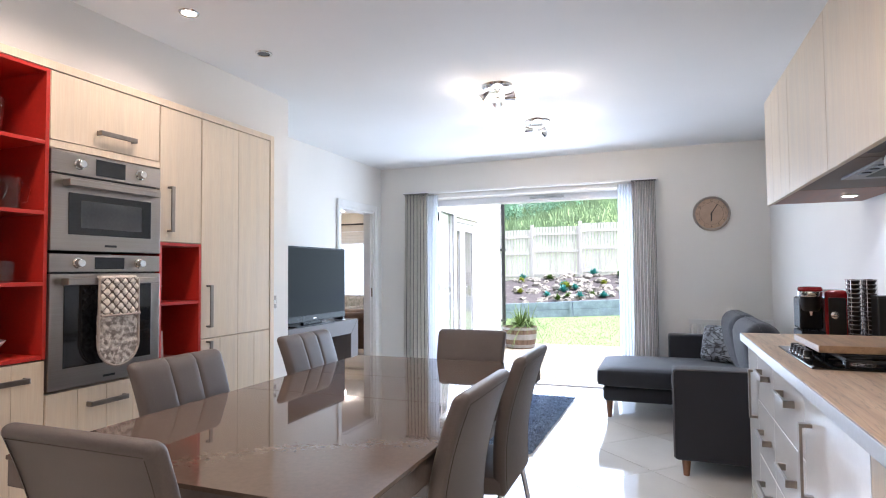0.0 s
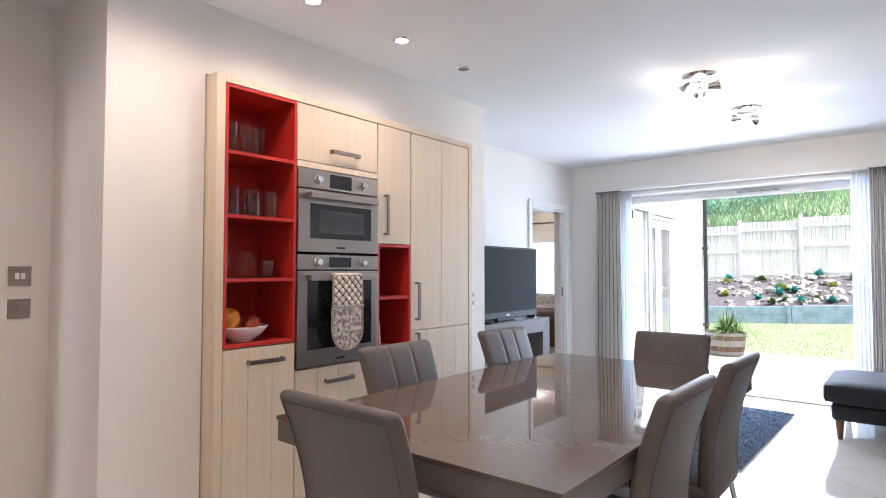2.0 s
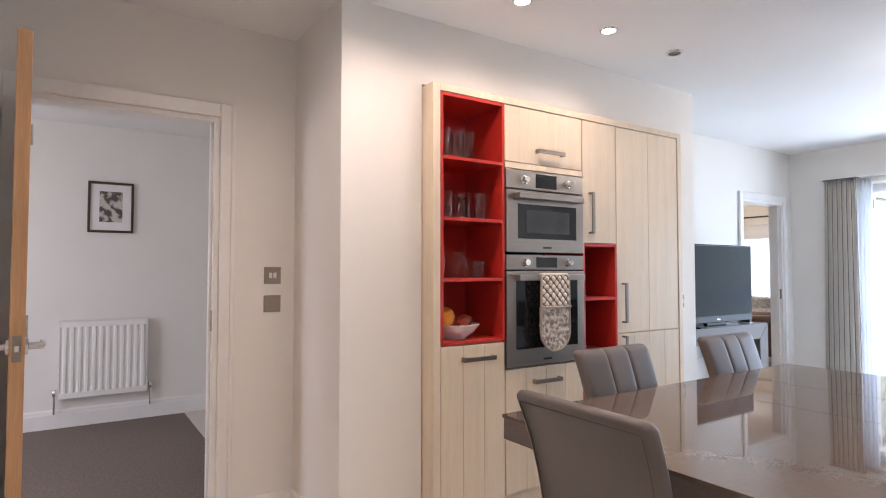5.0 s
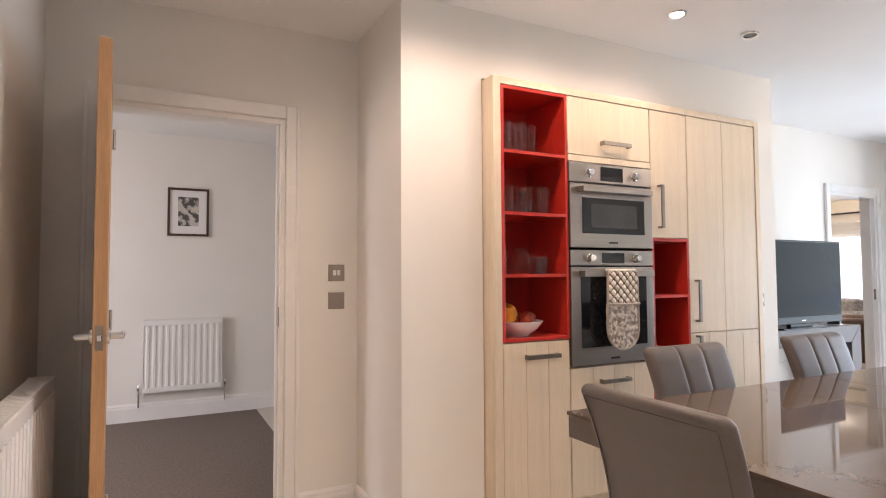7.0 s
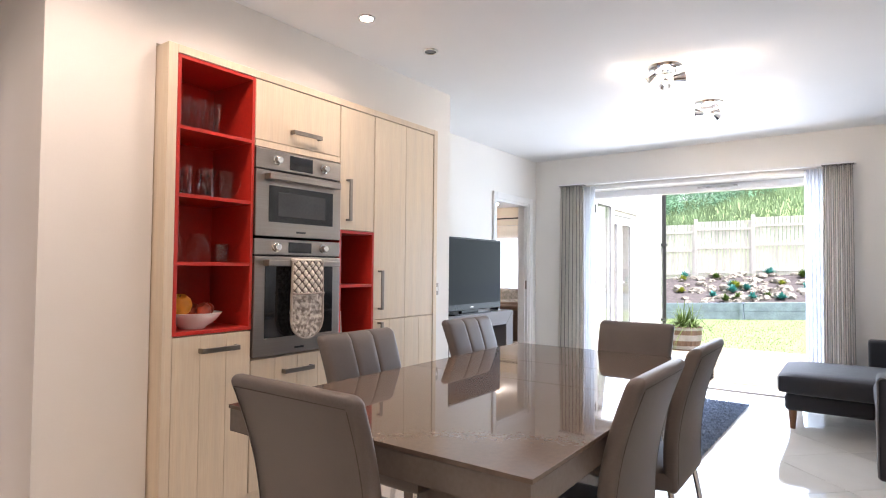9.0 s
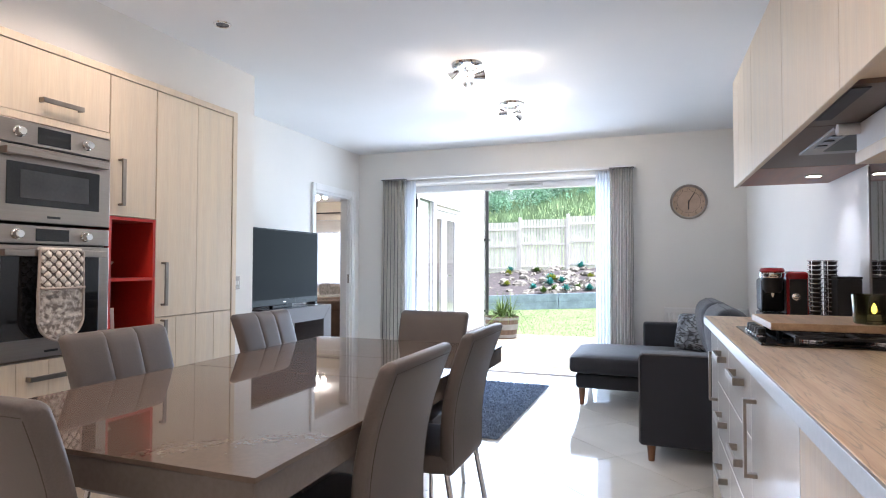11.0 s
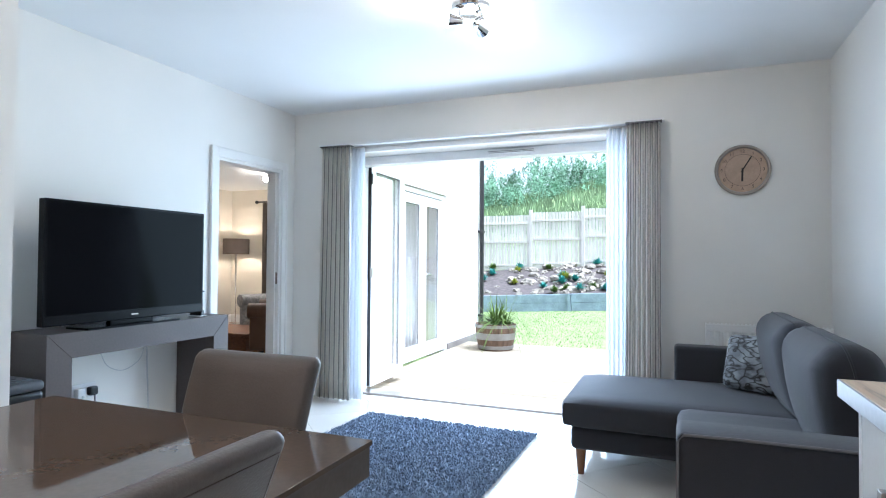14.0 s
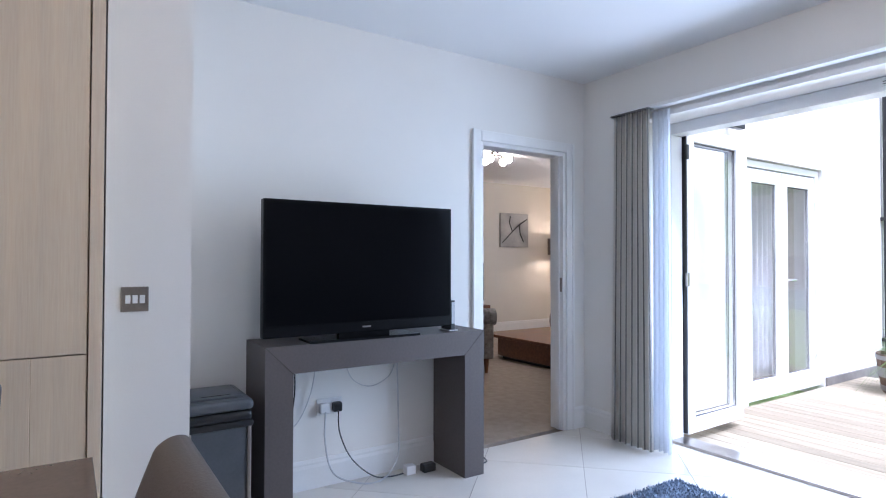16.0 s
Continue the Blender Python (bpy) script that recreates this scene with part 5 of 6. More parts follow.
# ---- things on the worktop ----
hob = thing("gas_hob", "black glass gas hob with cast pan supports", "hob", 1.885, 3.51, 0.93)
part("glass", slab(-0.235, 0.235, -0.29, 0.29, 0.0005, 0.008, 0.003), BLACKGLASS, hob)
for k in range(5):
    kn = part("knob", lathe([(0.019, 0), (0.019, 0.006), (0.015, 0.010), (0.015, 0.024), (0.012, 0.027)], 20), BLACK, hob, "black hob knob", True, pose(-0.195, -0.05 + k * 0.055, 0.008))
    part("collar", lathe([(0.0205, 0), (0.0205, 0.003)], 20), CHROME, kn, "", True)
for sy in (-0.145, 0.145):
    for sx in (-0.06, 0.14):
        br = part("burner", lathe([(0.045, 0), (0.045, 0.008), (0.034, 0.012), (0.034, 0.018), (0.0, 0.019)], 24), MATTBLACK, hob, "black burner cap", True, pose(sx, sy, 0.008))
        part("burner_ring", lathe([(0.047, 0.001), (0.047, 0.006), (0.05, 0.006), (0.05, 0.001)], 24, closed=True), CHROME, br, "", True)
    bm = bmesh.new()
    for x in (-0.13, 0.04, 0.21):
        cuboid(bm, x - 0.005, x + 0.005, sy - 0.13, sy + 0.13, 0.026, 0.036, 0.002)
    for y in (-0.13, 0.0, 0.13):
        cuboid(bm, -0.13, 0.21, sy + y - 0.005, sy + y + 0.005, 0.024, 0.034, 0.002)
    for x in (-0.13, 0.21):
        for y in (-0.13, 0.13):
            cuboid(bm, x - 0.006, x + 0.006, sy + y - 0.006, sy + y + 0.006, 0.008, 0.03, 0.002)
    part("pan_support", bm, MATTBLACK, hob, "black cast iron pan support")
board = thing("chopping_board", "thick oak chopping board resting across the hob", "chopping board", 1.93, 3.57, 0.967)
BOARD = mat("oiled_oak_board", (0.60, 0.41, 0.24), 0.45, scale=3.0, fine=0.06, bump=0.08, bscale=22, stretch=(12, 0.9, 12), col2=(0.42, 0.27, 0.15), sharp=0.2)
part("slab", slab(-0.225, 0.22, -0.20, 0.20, 0.0, 0.026, 0.003), BOARD, board)
part("foot", slab(-0.21, -0.18, -0.19, 0.19, -0.001, 0.0005), BOARD, board)
TEAGLASS = clear("smoked_green_glass", (0.30, 0.31, 0.16), 0.05)
FLAME = glow("candle_flame", (1.0, 0.60, 0.10), 5.0)
tea = thing("candle_holder", "smoked green glass candle holder with a lit candle", "candle holder", 2.03, 3.45, 0.9935)
part("cup", lathe([(0.0, 0.0), (0.056, 0.0), (0.060, 0.004), (0.066, 0.100), (0.062, 0.100), (0.055, 0.010), (0.0, 0.009)], 36, closed=True), TEAGLASS, tea, "", True)
wax = part("candle", lathe([(0.02, 0.011), (0.02, 0.03), (0.0, 0.030)], 18), CERAMIC, tea)
part("flame", lathe([(0.003, 0.034), (0.009, 0.044), (0.007, 0.058), (0.001, 0.07)], 12), FLAME, wax, "yellow candle flame", True)

REDPLASTIC = mat("red_gloss_plastic", (0.30, 0.012, 0.015), 0.18, var=0.05, scale=6)
cm = thing("coffee_machine", "black and red pod coffee machine with a chrome collar", "coffee machine", 1.845, 4.16, 0.93)
part("base", slab(-0.05, 0.05, -0.08, 0.10, 0.0, 0.045, 0.008, 3), TVBLACK, cm)
part("tower", slab(-0.048, 0.048, -0.035, 0.10, 0.048, 0.20, 0.012, 3), TVBLACK, cm)
part("brew_head", lathe([(0.034, 0.135), (0.044, 0.15), (0.046, 0.205), (0.05, 0.215)], 26, (0, -0.02, 0)), BLACK, cm, "", True)
part("collar", lathe([(0.048, 0.205), (0.051, 0.21), (0.051, 0.228), (0.047, 0.232)], 26, (0, -0.02, 0)), CHROME, cm, "chrome collar", True)
part("lid", lathe([(0.05, 0.232), (0.053, 0.238), (0.046, 0.25), (0.0, 0.254)], 26, (0, -0.02, 0)), REDPLASTIC, cm, "red lid", True)
part("spout", lathe([(0.006, 0.115), (0.012, 0.14)], 12, (0, -0.03, 0)), CHROME, cm, "", True)
cm2 = thing("milk_frother", "red coffee machine body with a round white dial", "coffee machine", 1.945, 4.20, 0.93)
part("body", slab(-0.045, 0.045, -0.09, 0.09, 0.0, 0.235, 0.018, 4), REDPLASTIC, cm2, "", True)
part("panel", slab(-0.047, -0.044, -0.075, 0.03, 0.02, 0.20, 0.001), BLACK, cm2)
part("front", slab(-0.035, 0.035, -0.093, -0.088, 0.02, 0.20, 0.002), BLACK, cm2)
part("dial", lathe([(0.017, 0), (0.017, 0.004), (0.012, 0.006)], 20), CHROME, cm2, "round silver dial", True, pose(-0.01, -0.093, 0.12, 90, 0, 0))
PODS = mat("dark_foil_pods", (0.035, 0.024, 0.022), 0.4, 0.2, var=0.3, scale=30)


def pod_rack(m, columns):
    t = thing("pod_rack", "chrome wire rack stacked with coffee pods", "pod rack", 0, 0, 0, 0, "pod racks")
    t.matrix_basis = m
    for c in range(columns):
        x = c * 0.062
        bm = bmesh.new()
        for a in range(4):
            an = math.pi / 4 + a * math.pi / 2
            tube([(x + 0.028 * math.cos(an), 0.028 * math.sin(an), 0.0), (x + 0.028 * math.cos(an), 0.028 * math.sin(an), 0.285)], 0.0016, 6, bm)
        for k in range(15):
            z = 0.004 + k * 0.020
            tube([(x + 0.029 * math.cos(q * math.pi / 6), 0.029 * math.sin(q * math.pi / 6), z) for q in range(13)], 0.0014, 5, bm)
        wires = part("wire_column", bm, CHROME, t, "chrome wire column")
        for k in range(14):
            part("pod", lathe([(0.018, 0), (0.0235, 0.013), (0.0255, 0.014), (0.0255, 0.0165), (0.0, 0.017)], 14, (x, 0, 0.004 + k * 0.020)), PODS, wires, "", True)
    return t


pod_rack(pose(2.000, 4.06, 0.93, 0, 0, 5), 2)
pod_rack(pose(2.015, 4.14, 0.93, 0, 0, 0), 2)
can = thing("storage_box", "matt black storage box on the worktop", "box", 2.10, 3.995, 0.93)
part("box", slab(-0.045, 0.045, -0.045, 0.045, 0, 0.205, 0.006), MATTBLACK, can)
part("lid", slab(-0.046, 0.046, -0.046, 0.046, 0.205, 0.215, 0.003), MATTBLACK, can)
sock = thing("wall_socket", "brushed steel double socket above the worktop", "socket", 0, 0, 0)
sock.matrix_basis = pose(2.17, 3.955, 1.02, 0, 0, 180)
part("faceplate", slab(0, 0.008, -0.04, 0.04, -0.043, 0.043, 0.002), STEEL, sock)

# ---- bin, sockets and leads by the console ----
BINGREY = mat("grey_plastic_bin", (0.075, 0.08, 0.088), 0.35, var=0.06, scale=7)
pb = thing("pedal_bin", "grey plastic kitchen bin beside the console", "bin", -1.66, 4.525, 0)
bm = slab(-0.16, 0.16, -0.125, 0.125, 0, 0.55, 0.03, 4)
part("body", bm, BINGREY, pb, "", True)
part("collar", slab(-0.168, 0.168, -0.132, 0.132, 0.53, 0.575, 0.018, 3), BLACK, pb, "", True)
lid = part("lid", slab(-0.172, 0.172, -0.136, 0.136, 0.575, 0.622, 0.02, 4), BINGREY, pb, "", True)
part("flap", slab(-0.13, 0.12, -0.105, 0.105, 0.620, 0.630, 0.008, 3), BINGREY, lid, "", True)
part("slot", slab(0.06, 0.085, -0.06, 0.06, 0.6295, 0.6325, 0.002), BLACK, lid)
part("liner_edge", slab(-0.171, 0.171, -0.135, 0.135, 0.505, 0.535, 0.010, 2), BLACK, pb, "black bin liner edge", True)
for s in (-1, 1):
    part("side_rail", slab(0.150, 0.166, s * 0.118 - 0.008, s * 0.118 + 0.008, 0.02, 0.52, 0.004), STEEL, pb, "pale metal corner rail")
part("pedal", slab(0.155, 0.20, -0.04, 0.04, 0.015, 0.03, 0.005), BLACK, pb)

ds = thing("wall_socket", "white double wall socket with two plugs in", "socket", -1.95, 5.18, 0.42)
part("faceplate", slab(0, 0.009, -0.073, 0.073, -0.043, 0.043, 0.003), CERAMIC, ds)
part("plug", slab(0.009, 0.045, -0.062, -0.012, -0.03, 0.022, 0.006), CERAMIC, ds, "white plug")
part("plug", slab(0.009, 0.048, 0.012, 0.062, -0.03, 0.022, 0.010), BLACK, ds, "black plug")


def lead(label, pts, r, material):
    t = thing("power_lead", label, "cable", 0, 0, 0, 0, "leads under the television")
    dense = []
    for a, b, c, d in zip([pts[0]] + pts[:-2], pts[:-1], pts[1:], pts[2:] + [pts[-1]]):
        a, b, c, d = map(Vector, (a, b, c, d))
        for k in range(6):
            u = k / 6
            dense.append(0.5 * ((2 * b) + (c - a) * u + (2 * a - 5 * b + 4 * c - d) * u * u + (3 * b - a - 3 * c + d) * u ** 3))
    dense.append(Vector(pts[-1]))
    part("cord", tube(dense, r, 6), material, t, "", True)


CORDGREY = mat("grey_cord", (0.55, 0.55, 0.56), 0.5)
lead("white power lead looping to the floor", [(-1.905, 5.145, 0.40), (-1.90, 5.14, 0.25), (-1.88, 5.18, 0.08), (-1.84, 5.32, 0.01), (-1.83, 5.45, 0.01), (-1.87, 5.56, 0.10), (-1.90, 5.58, 0.30), (-1.92, 5.58, 0.66)], 0.005, CORDGREY)
lead("black power lead looping to the floor", [(-1.90, 5.215, 0.40), (-1.89, 5.22, 0.28), (-1.87, 5.28, 0.14), (-1.85, 5.40, 0.03), (-1.84, 5.50, 0.01), (-1.84, 5.58, 0.01)], 0.004, BLACK)
lead("thin black lead from the television", [(-1.92, 4.98, 0.66), (-1.92, 4.98, 0.50), (-1.92, 4.95, 0.35), (-1.92, 4.90, 0.26)], 0.004, BLACK)
lead("thin white lead along the wall", [(-1.93, 5.10, 0.66), (-1.93, 5.07, 0.50), (-1.93, 5.0, 0.36), (-1.93, 4.90, 0.30)], 0.0025, CORDGREY)
lead("thin white lead looping below the top", [(-1.93, 5.26, 0.66), (-1.93, 5.31, 0.55), (-1.93, 5.42, 0.50), (-1.93, 5.54, 0.55), (-1.93, 5.58, 0.66)], 0.0025, CORDGREY)
lead("black lead curled on the tiles", [(-1.80, 5.99, 0.005), (-1.74, 6.03, 0.005), (-1.75, 6.10, 0.005), (-1.84, 6.12, 0.005), (-1.90, 6.06, 0.005)], 0.004, BLACK)
adapter = thing("plug_adapter", "white plug adapter lying on the tiles", "adapter", -1.84, 5.62, 0.0)
part("case", slab(-0.025, 0.025, -0.03, 0.03, 0, 0.05, 0.006), CERAMIC, adapter)
adapter2 = thing("plug_adapter", "black power adapter lying on the tiles", "adapter", -1.82, 5.73, 0.0)
part("case", slab(-0.025, 0.025, -0.04, 0.04, 0, 0.045, 0.006), BLACK, adapter2)
bk = thing("set_top_box", "slim black set-top box standing beside the television", "media box", -1.72, 5.80, CH)
part("case", slab(-0.05, 0.05, -0.014, 0.014, 0, 0.17, 0.004), BLACK, bk)
part("label_strip", slab(0.0505, 0.052, -0.010, 0.010, 0.04, 0.16), CORDGREY, bk)
part("foot", slab(-0.05, 0.055, -0.03, 0.03, 0, 0.006, 0.002), CERAMIC, bk)

# ---- lounge ----
SHADE = mat("taupe_lamp_shade", (0.17, 0.13, 0.10), 0.8, var=0.05, scale=9)
fl = thing("floor_lamp", "slim floor lamp with a taupe drum shade, lit", "floor lamp", -6.18, 11.15, 0)
part("base", lathe([(0.13, 0), (0.13, 0.02), (0.02, 0.03)], 28), CHROME, fl, "", True)
part("pole", tube([(0, 0, 0.02), (0, 0, 1.35)], 0.012, 10), CHROME, fl, "", True)
part("shade", lathe([(0.23, 1.29), (0.23, 1.57), (0.225, 1.57), (0.225, 1.29)], 36, closed=True), SHADE, fl, "dark taupe drum shade", True)
part("bulb", lathe([(0.015, 1.36), (0.03, 1.39), (0.03, 1.42), (0.01, 1.45)], 14), BULB, fl, "", True)
WALNUT = mat("walnut_wood", (0.20, 0.085, 0.04), 0.35, scale=4, stretch=(8, 0.8, 8), col2=(0.12, 0.05, 0.025))
ct = thing("coffee_table", "low square walnut coffee table on the lounge carpet", "coffee table", -4.05, 8.75, 0)
part("top", slab(-0.55, 0.55, -0.40, 0.40, 0.26, 0.295, 0.004), WALNUT, ct)
part("body", slab(-0.48, 0.48, -0.33, 0.33, 0.04, 0.26, 0.004), WALNUT, ct)
part("plinth", slab(-0.44, 0.44, -0.28, 0.28, 0.0, 0.04), MATTBLACK, ct)


def armchair(label, m, cloth):
    """Rolled arms; the sitter faces -y."""
    t = thing("armchair", label, "armchair", 0, 0, 0, 0, "lounge armchairs")
    t.matrix_basis = m
    part("base", slab(-0.40, 0.40, -0.38, 0.40, 0.16, 0.32, 0.02, 3), cloth, t, "", True)
    bm = bmesh.new()
    cushion(bm, 0.56, 0.66, 0.16, (0, -0.06, 0.40), 0.05, 6, 0.02)
    part("seat_cushion", bm, cloth, t, "", True)
    part("backrest", slab(-0.38, 0.38, 0.24, 0.42, 0.30, 0.86, 0.06, 4), cloth, t, "", True)
    for s in (-1, 1):
        ar = part("arm", slab(s * 0.36 - 0.06, s * 0.36 + 0.06, -0.38, 0.36, 0.16, 0.58, 0.02, 3), cloth, t, "", True)
        part("roll", tube([(s * 0.37, -0.40, 0.60), (s * 0.37, 0.38, 0.60)], 0.09, 18), cloth, ar, "", True)
    for x in (-0.34, 0.34):
        for y in (-0.32, 0.34):
            part("leg", lathe([(0.016, 0), (0.03, 0.16)], 12, (x, y, 0)), LEGWOOD, t, "turned wooden leg", True)
    return t


TAN = mat("brown_leather_chair", (0.13, 0.075, 0.05), 0.5, var=0.12, scale=7)
PALE = mat("grey_check_cloth", (0.34, 0.33, 0.33), 0.9, var=0.2, scale=26)
armchair("grey cloth armchair with rolled arms", pose(-4.05, 9.65, 0, 0, 0, -20), PALE)
armchair("brown leather armchair with rolled arms", pose(-3.12, 8.64, 0, 0, 0, -60), TAN)
armchair("grey cloth armchair with rolled arms", pose(-4.30, 7.55, 0, 0, 0, 160), PALE)
CANVAS = mat("pale_branch_canvas", (0.48, 0.47, 0.44), 0.8, scale=3.5, fine=0.04, col2=(0.30, 0.295, 0.28))
paint = thing("canvas_picture", "grey canvas picture of dark branches", "picture", -6.6, 10.43, 1.71)
part("canvas", slab(0.0, 0.035, -0.31, 0.31, -0.29, 0.29, 0.003), CANVAS, paint)
bm = bmesh.new()
for pts in ([(-0.28, -0.22), (-0.05, -0.02), (0.1, 0.1), (0.28, 0.2)], [(-0.05, -0.02), (-0.12, 0.12), (-0.1, 0.24)], [(0.1, 0.1), (0.12, -0.06), (0.2, -0.2)]):
    tube([(0.036, y, z) for y, z in pts], 0.010, 5, bm)
part("branch", bm, MATTBLACK, paint, "dark painted branches")
ltv = thing("television", "black television on a stand in the lounge", "television", -6.25, 9.0, 0)
part("cabinet", slab(-0.2, 0.2, -0.5, 0.5, 0, 0.5, 0.006), WALNUT, ltv)
part("screen", slab(-0.03, 0.03, -0.5, 0.5, 0.56, 1.15, 0.005), SCREEN, ltv)
part("foot", slab(-0.1, 0.1, -0.2, 0.2, 0.5, 0.56, 0.004), BLACK, ltv)
for lx, ly in ((-4.4, 8.3), (-4.27, 9.85)):
    lc = thing("ceiling_light", "chrome lounge ceiling light with four lit globes", "ceiling light", lx, ly, H, 0, "lounge ceiling lights")
    part("plate", lathe([(0.0, -0.03), (0.07, -0.03), (0.08, -0.001)], 24), CHROME, lc, "", True)
    for k in range(4):
        a = k * math.pi / 2 + 0.4
        e = (0.16 * math.cos(a), 0.16 * math.sin(a), -0.10)
        ar = part("arm", tube([(0, 0, -0.025), e], 0.007, 8), CHROME, lc)
        part("globe", lathe([(0.01, -0.045), (0.035, -0.03), (0.045, 0.0), (0.035, 0.03), (0.01, 0.045)], 18, e), BULB, ar, "glowing glass globe", True)
DARKCURT = mat("brown_lounge_curtain", (0.12, 0.095, 0.075), 0.85, var=0.08, scale=6)
k0 = curtain("curtain", "brown full-length lounge curtain", -5.80, -5.30, 11.40, 0.02, 2.24, 7, DARKCURT, 0.03, False)
k1 = curtain("curtain", "brown full-length lounge curtain", -3.45, -3.0, 11.40, 0.02, 2.24, 7, DARKCURT, 0.03, False)
for k in (k0, k1):
    k["group"] = "lounge curtains"
rod = thing("curtain_pole", "dark metal curtain pole over the lounge window", "curtain pole", -4.4, 11.40, 2.26)
part("pole", tube([(-1.5, 0, 0), (1.5, 0, 0)], 0.014, 10), MATTBLACK, rod, "", True)
for s in (-1, 1):
    part("finial", lathe([(0.012, 0), (0.03, 0.02), (0.03, 0.05), (0.01, 0.07)], 14), MATTBLACK, rod, "", True, pose(s * 1.5, 0, 0, 0, 90 * s, 0))
    part("bracket", slab(s * 1.3 - 0.01, s * 1.3 + 0.01, 0.0, 0.10, -0.012, 0.012), MATTBLACK, rod)
lw = thing("window_lounge", "white framed lounge window", "window", -4.375, 11.65, 0.72, kind="structure")
for x in (-0.975, -0.05, 0.875):
    part("window_frame", slab(x, x + 0.10, -0.04, 0.04, 0, 1.38, 0.004), UPVC, lw)
for z in (0.0, 1.28):
    part("window_frame", slab(-0.875, 0.875, -0.038, 0.038, z, z + 0.10, 0.004), UPVC, lw)
pn = part("pane", slab(-0.9, 0.9, -0.006, 0.006, 0.05, 1.33), GLASS, lw)
pn.visible_shadow = False
# voile added to whiten the panes in place of overexposed daylight
glare_voile = curtain("voile_curtain", "added white voile standing in for the lounge window's glare", -5.30, -3.42, 11.475, 0.70, 2.12, 16, SHEER, 0.012, False, 0.0, 0.0008)
glare_voile["group"] = "lounge curtains"
# voile added to lighten the door glass, imitating reflected sky
reflection_voile = curtain("voile_curtain", "added white voile standing in for sky reflected in the french doors", -0.66, 0.66, 0.0, 0.02, 2.05, 14, SHEER, 0.02, False, 0.0, 0.0008)
reflection_voile.matrix_basis = pose(-2.12, 9.55, 0, 0, 0, 90)
reflection_voile["group"] = "lounge curtains"
bl = thing("roman_blind", "grey folded roman blind over the lounge window", "blind", -4.375, 11.46, 1.85)
for k in range(4):
    part("fold", slab(-0.93, 0.93, -0.015 - 0.004 * k, 0.0, 0.06 * k, 0.06 * k + 0.075, 0.005), CURTAIN, bl)

# ---- garden ----
GRASS = mat("lawn_grass", (0.24, 0.33, 0.13), 0.9, var=0.10, scale=5, fine=0.08, bump=0.6, bscale=220)
LEAF = mat("shrub_leaves", (0.17, 0.33, 0.20), 0.7, var=0.4, scale=0.7, fine=0.05)
BANKGRASS = mat("long_bank_grass", (0.28, 0.40, 0.21), 0.85, var=0.25, scale=0.8, fine=0.05)
LEAF2 = mat("pot_plant_leaves", (0.10, 0.17, 0.03), 0.5, var=0.2, scale=9)
SOIL = mat("dark_soil", (0.105, 0.09, 0.085), 0.95, var=0.25, scale=9, fine=0.08, bump=0.8, bscale=50)
STONE = mat("pale_rockery_stone", (0.31, 0.285, 0.235), 0.85, var=0.2, scale=6, fine=0.06, bump=0.8, bscale=40, rnd=0.25)
FENCE = mat("weathered_fence_timber", (0.76, 0.72, 0.68), 0.8, scale=4, fine=0.05, bump=0.3, bscale=25, stretch=(10, 10, 0.8), col2=(0.60, 0.56, 0.52), rnd=0.10)
SLEEPER = mat("blue_grey_sleepers", (0.26, 0.33, 0.40), 0.8, var=0.12, scale=5, fine=0.05, bump=0.3, bscale=30)

bm = bmesh.new()
gx = [-400, -120, -60] + [-30 + 1.5 * k for k in range(41)] + [60, 120, 400]
gy = [7.52, 9, 11.5, 13, 15, 17.94] + [18.0 + 0.8 * k for k in range(6)] + [22.4] + [23.5 + 1.4 * k for k in range(14)] + [60, 120, 600]


def land(x, y):
    tilt = 0.05 * max(-8.0, min(6.0, x + 2.0)) * max(0.0, min(1.0, (y - 11.5) / 6.4))
    if y < 17.95:
        return -0.12 + tilt
    if y <= 22.4:
        return 0.26 + tilt + 0.80 * (y - 18.0) / 4.4
    rise = min(1.0, (y - 22.4) / 13.0)
    return 1.1 + tilt + (4.6 + 0.9 * math.sin(x * 0.12 + 0.5)) * (rise ** 0.8) + 0.35 * noise.noise(Vector((x * 0.25, y * 0.25, 0)))


rows_ = [[bm.verts.new((x, y, land(x, y))) for x in gx] for y in gy]
for a, b in zip(rows_, rows_[1:]):
    for i in range(len(gx) - 1):
        bm.faces.new((a[i], a[i + 1], b[i + 1], b[i]))
ground = setting("ground", bm, GRASS, "green lawn rising to a grassy bank", "ground", True)
gv, gf = [], []
rng = np.random.default_rng(11)
for k in range(26000):
    x, y = rng.uniform(-5.5, 4.5), 11.2 + 6.6 * rng.uniform(0, 1)
    a, l = rng.uniform(0, 6.283), rng.uniform(0.018, 0.04)
    i, zl = len(gv), land(x, y)
    gv += [(x - 0.006 * math.sin(a), y + 0.006 * math.cos(a), zl - 0.001), (x + 0.006 * math.sin(a), y - 0.006 * math.cos(a), zl - 0.001), (x + 0.4 * l * math.cos(a), y + 0.4 * l * math.sin(a), zl + l)]
    gf.append((i, i + 1, i + 2))
me = bpy.data.meshes.new("grass")
me.from_pydata(gv, [], gf)
me.materials.append(GRASS)
tagged(new("grass", me), "short mown lawn grass", "grass", "", "stuff")

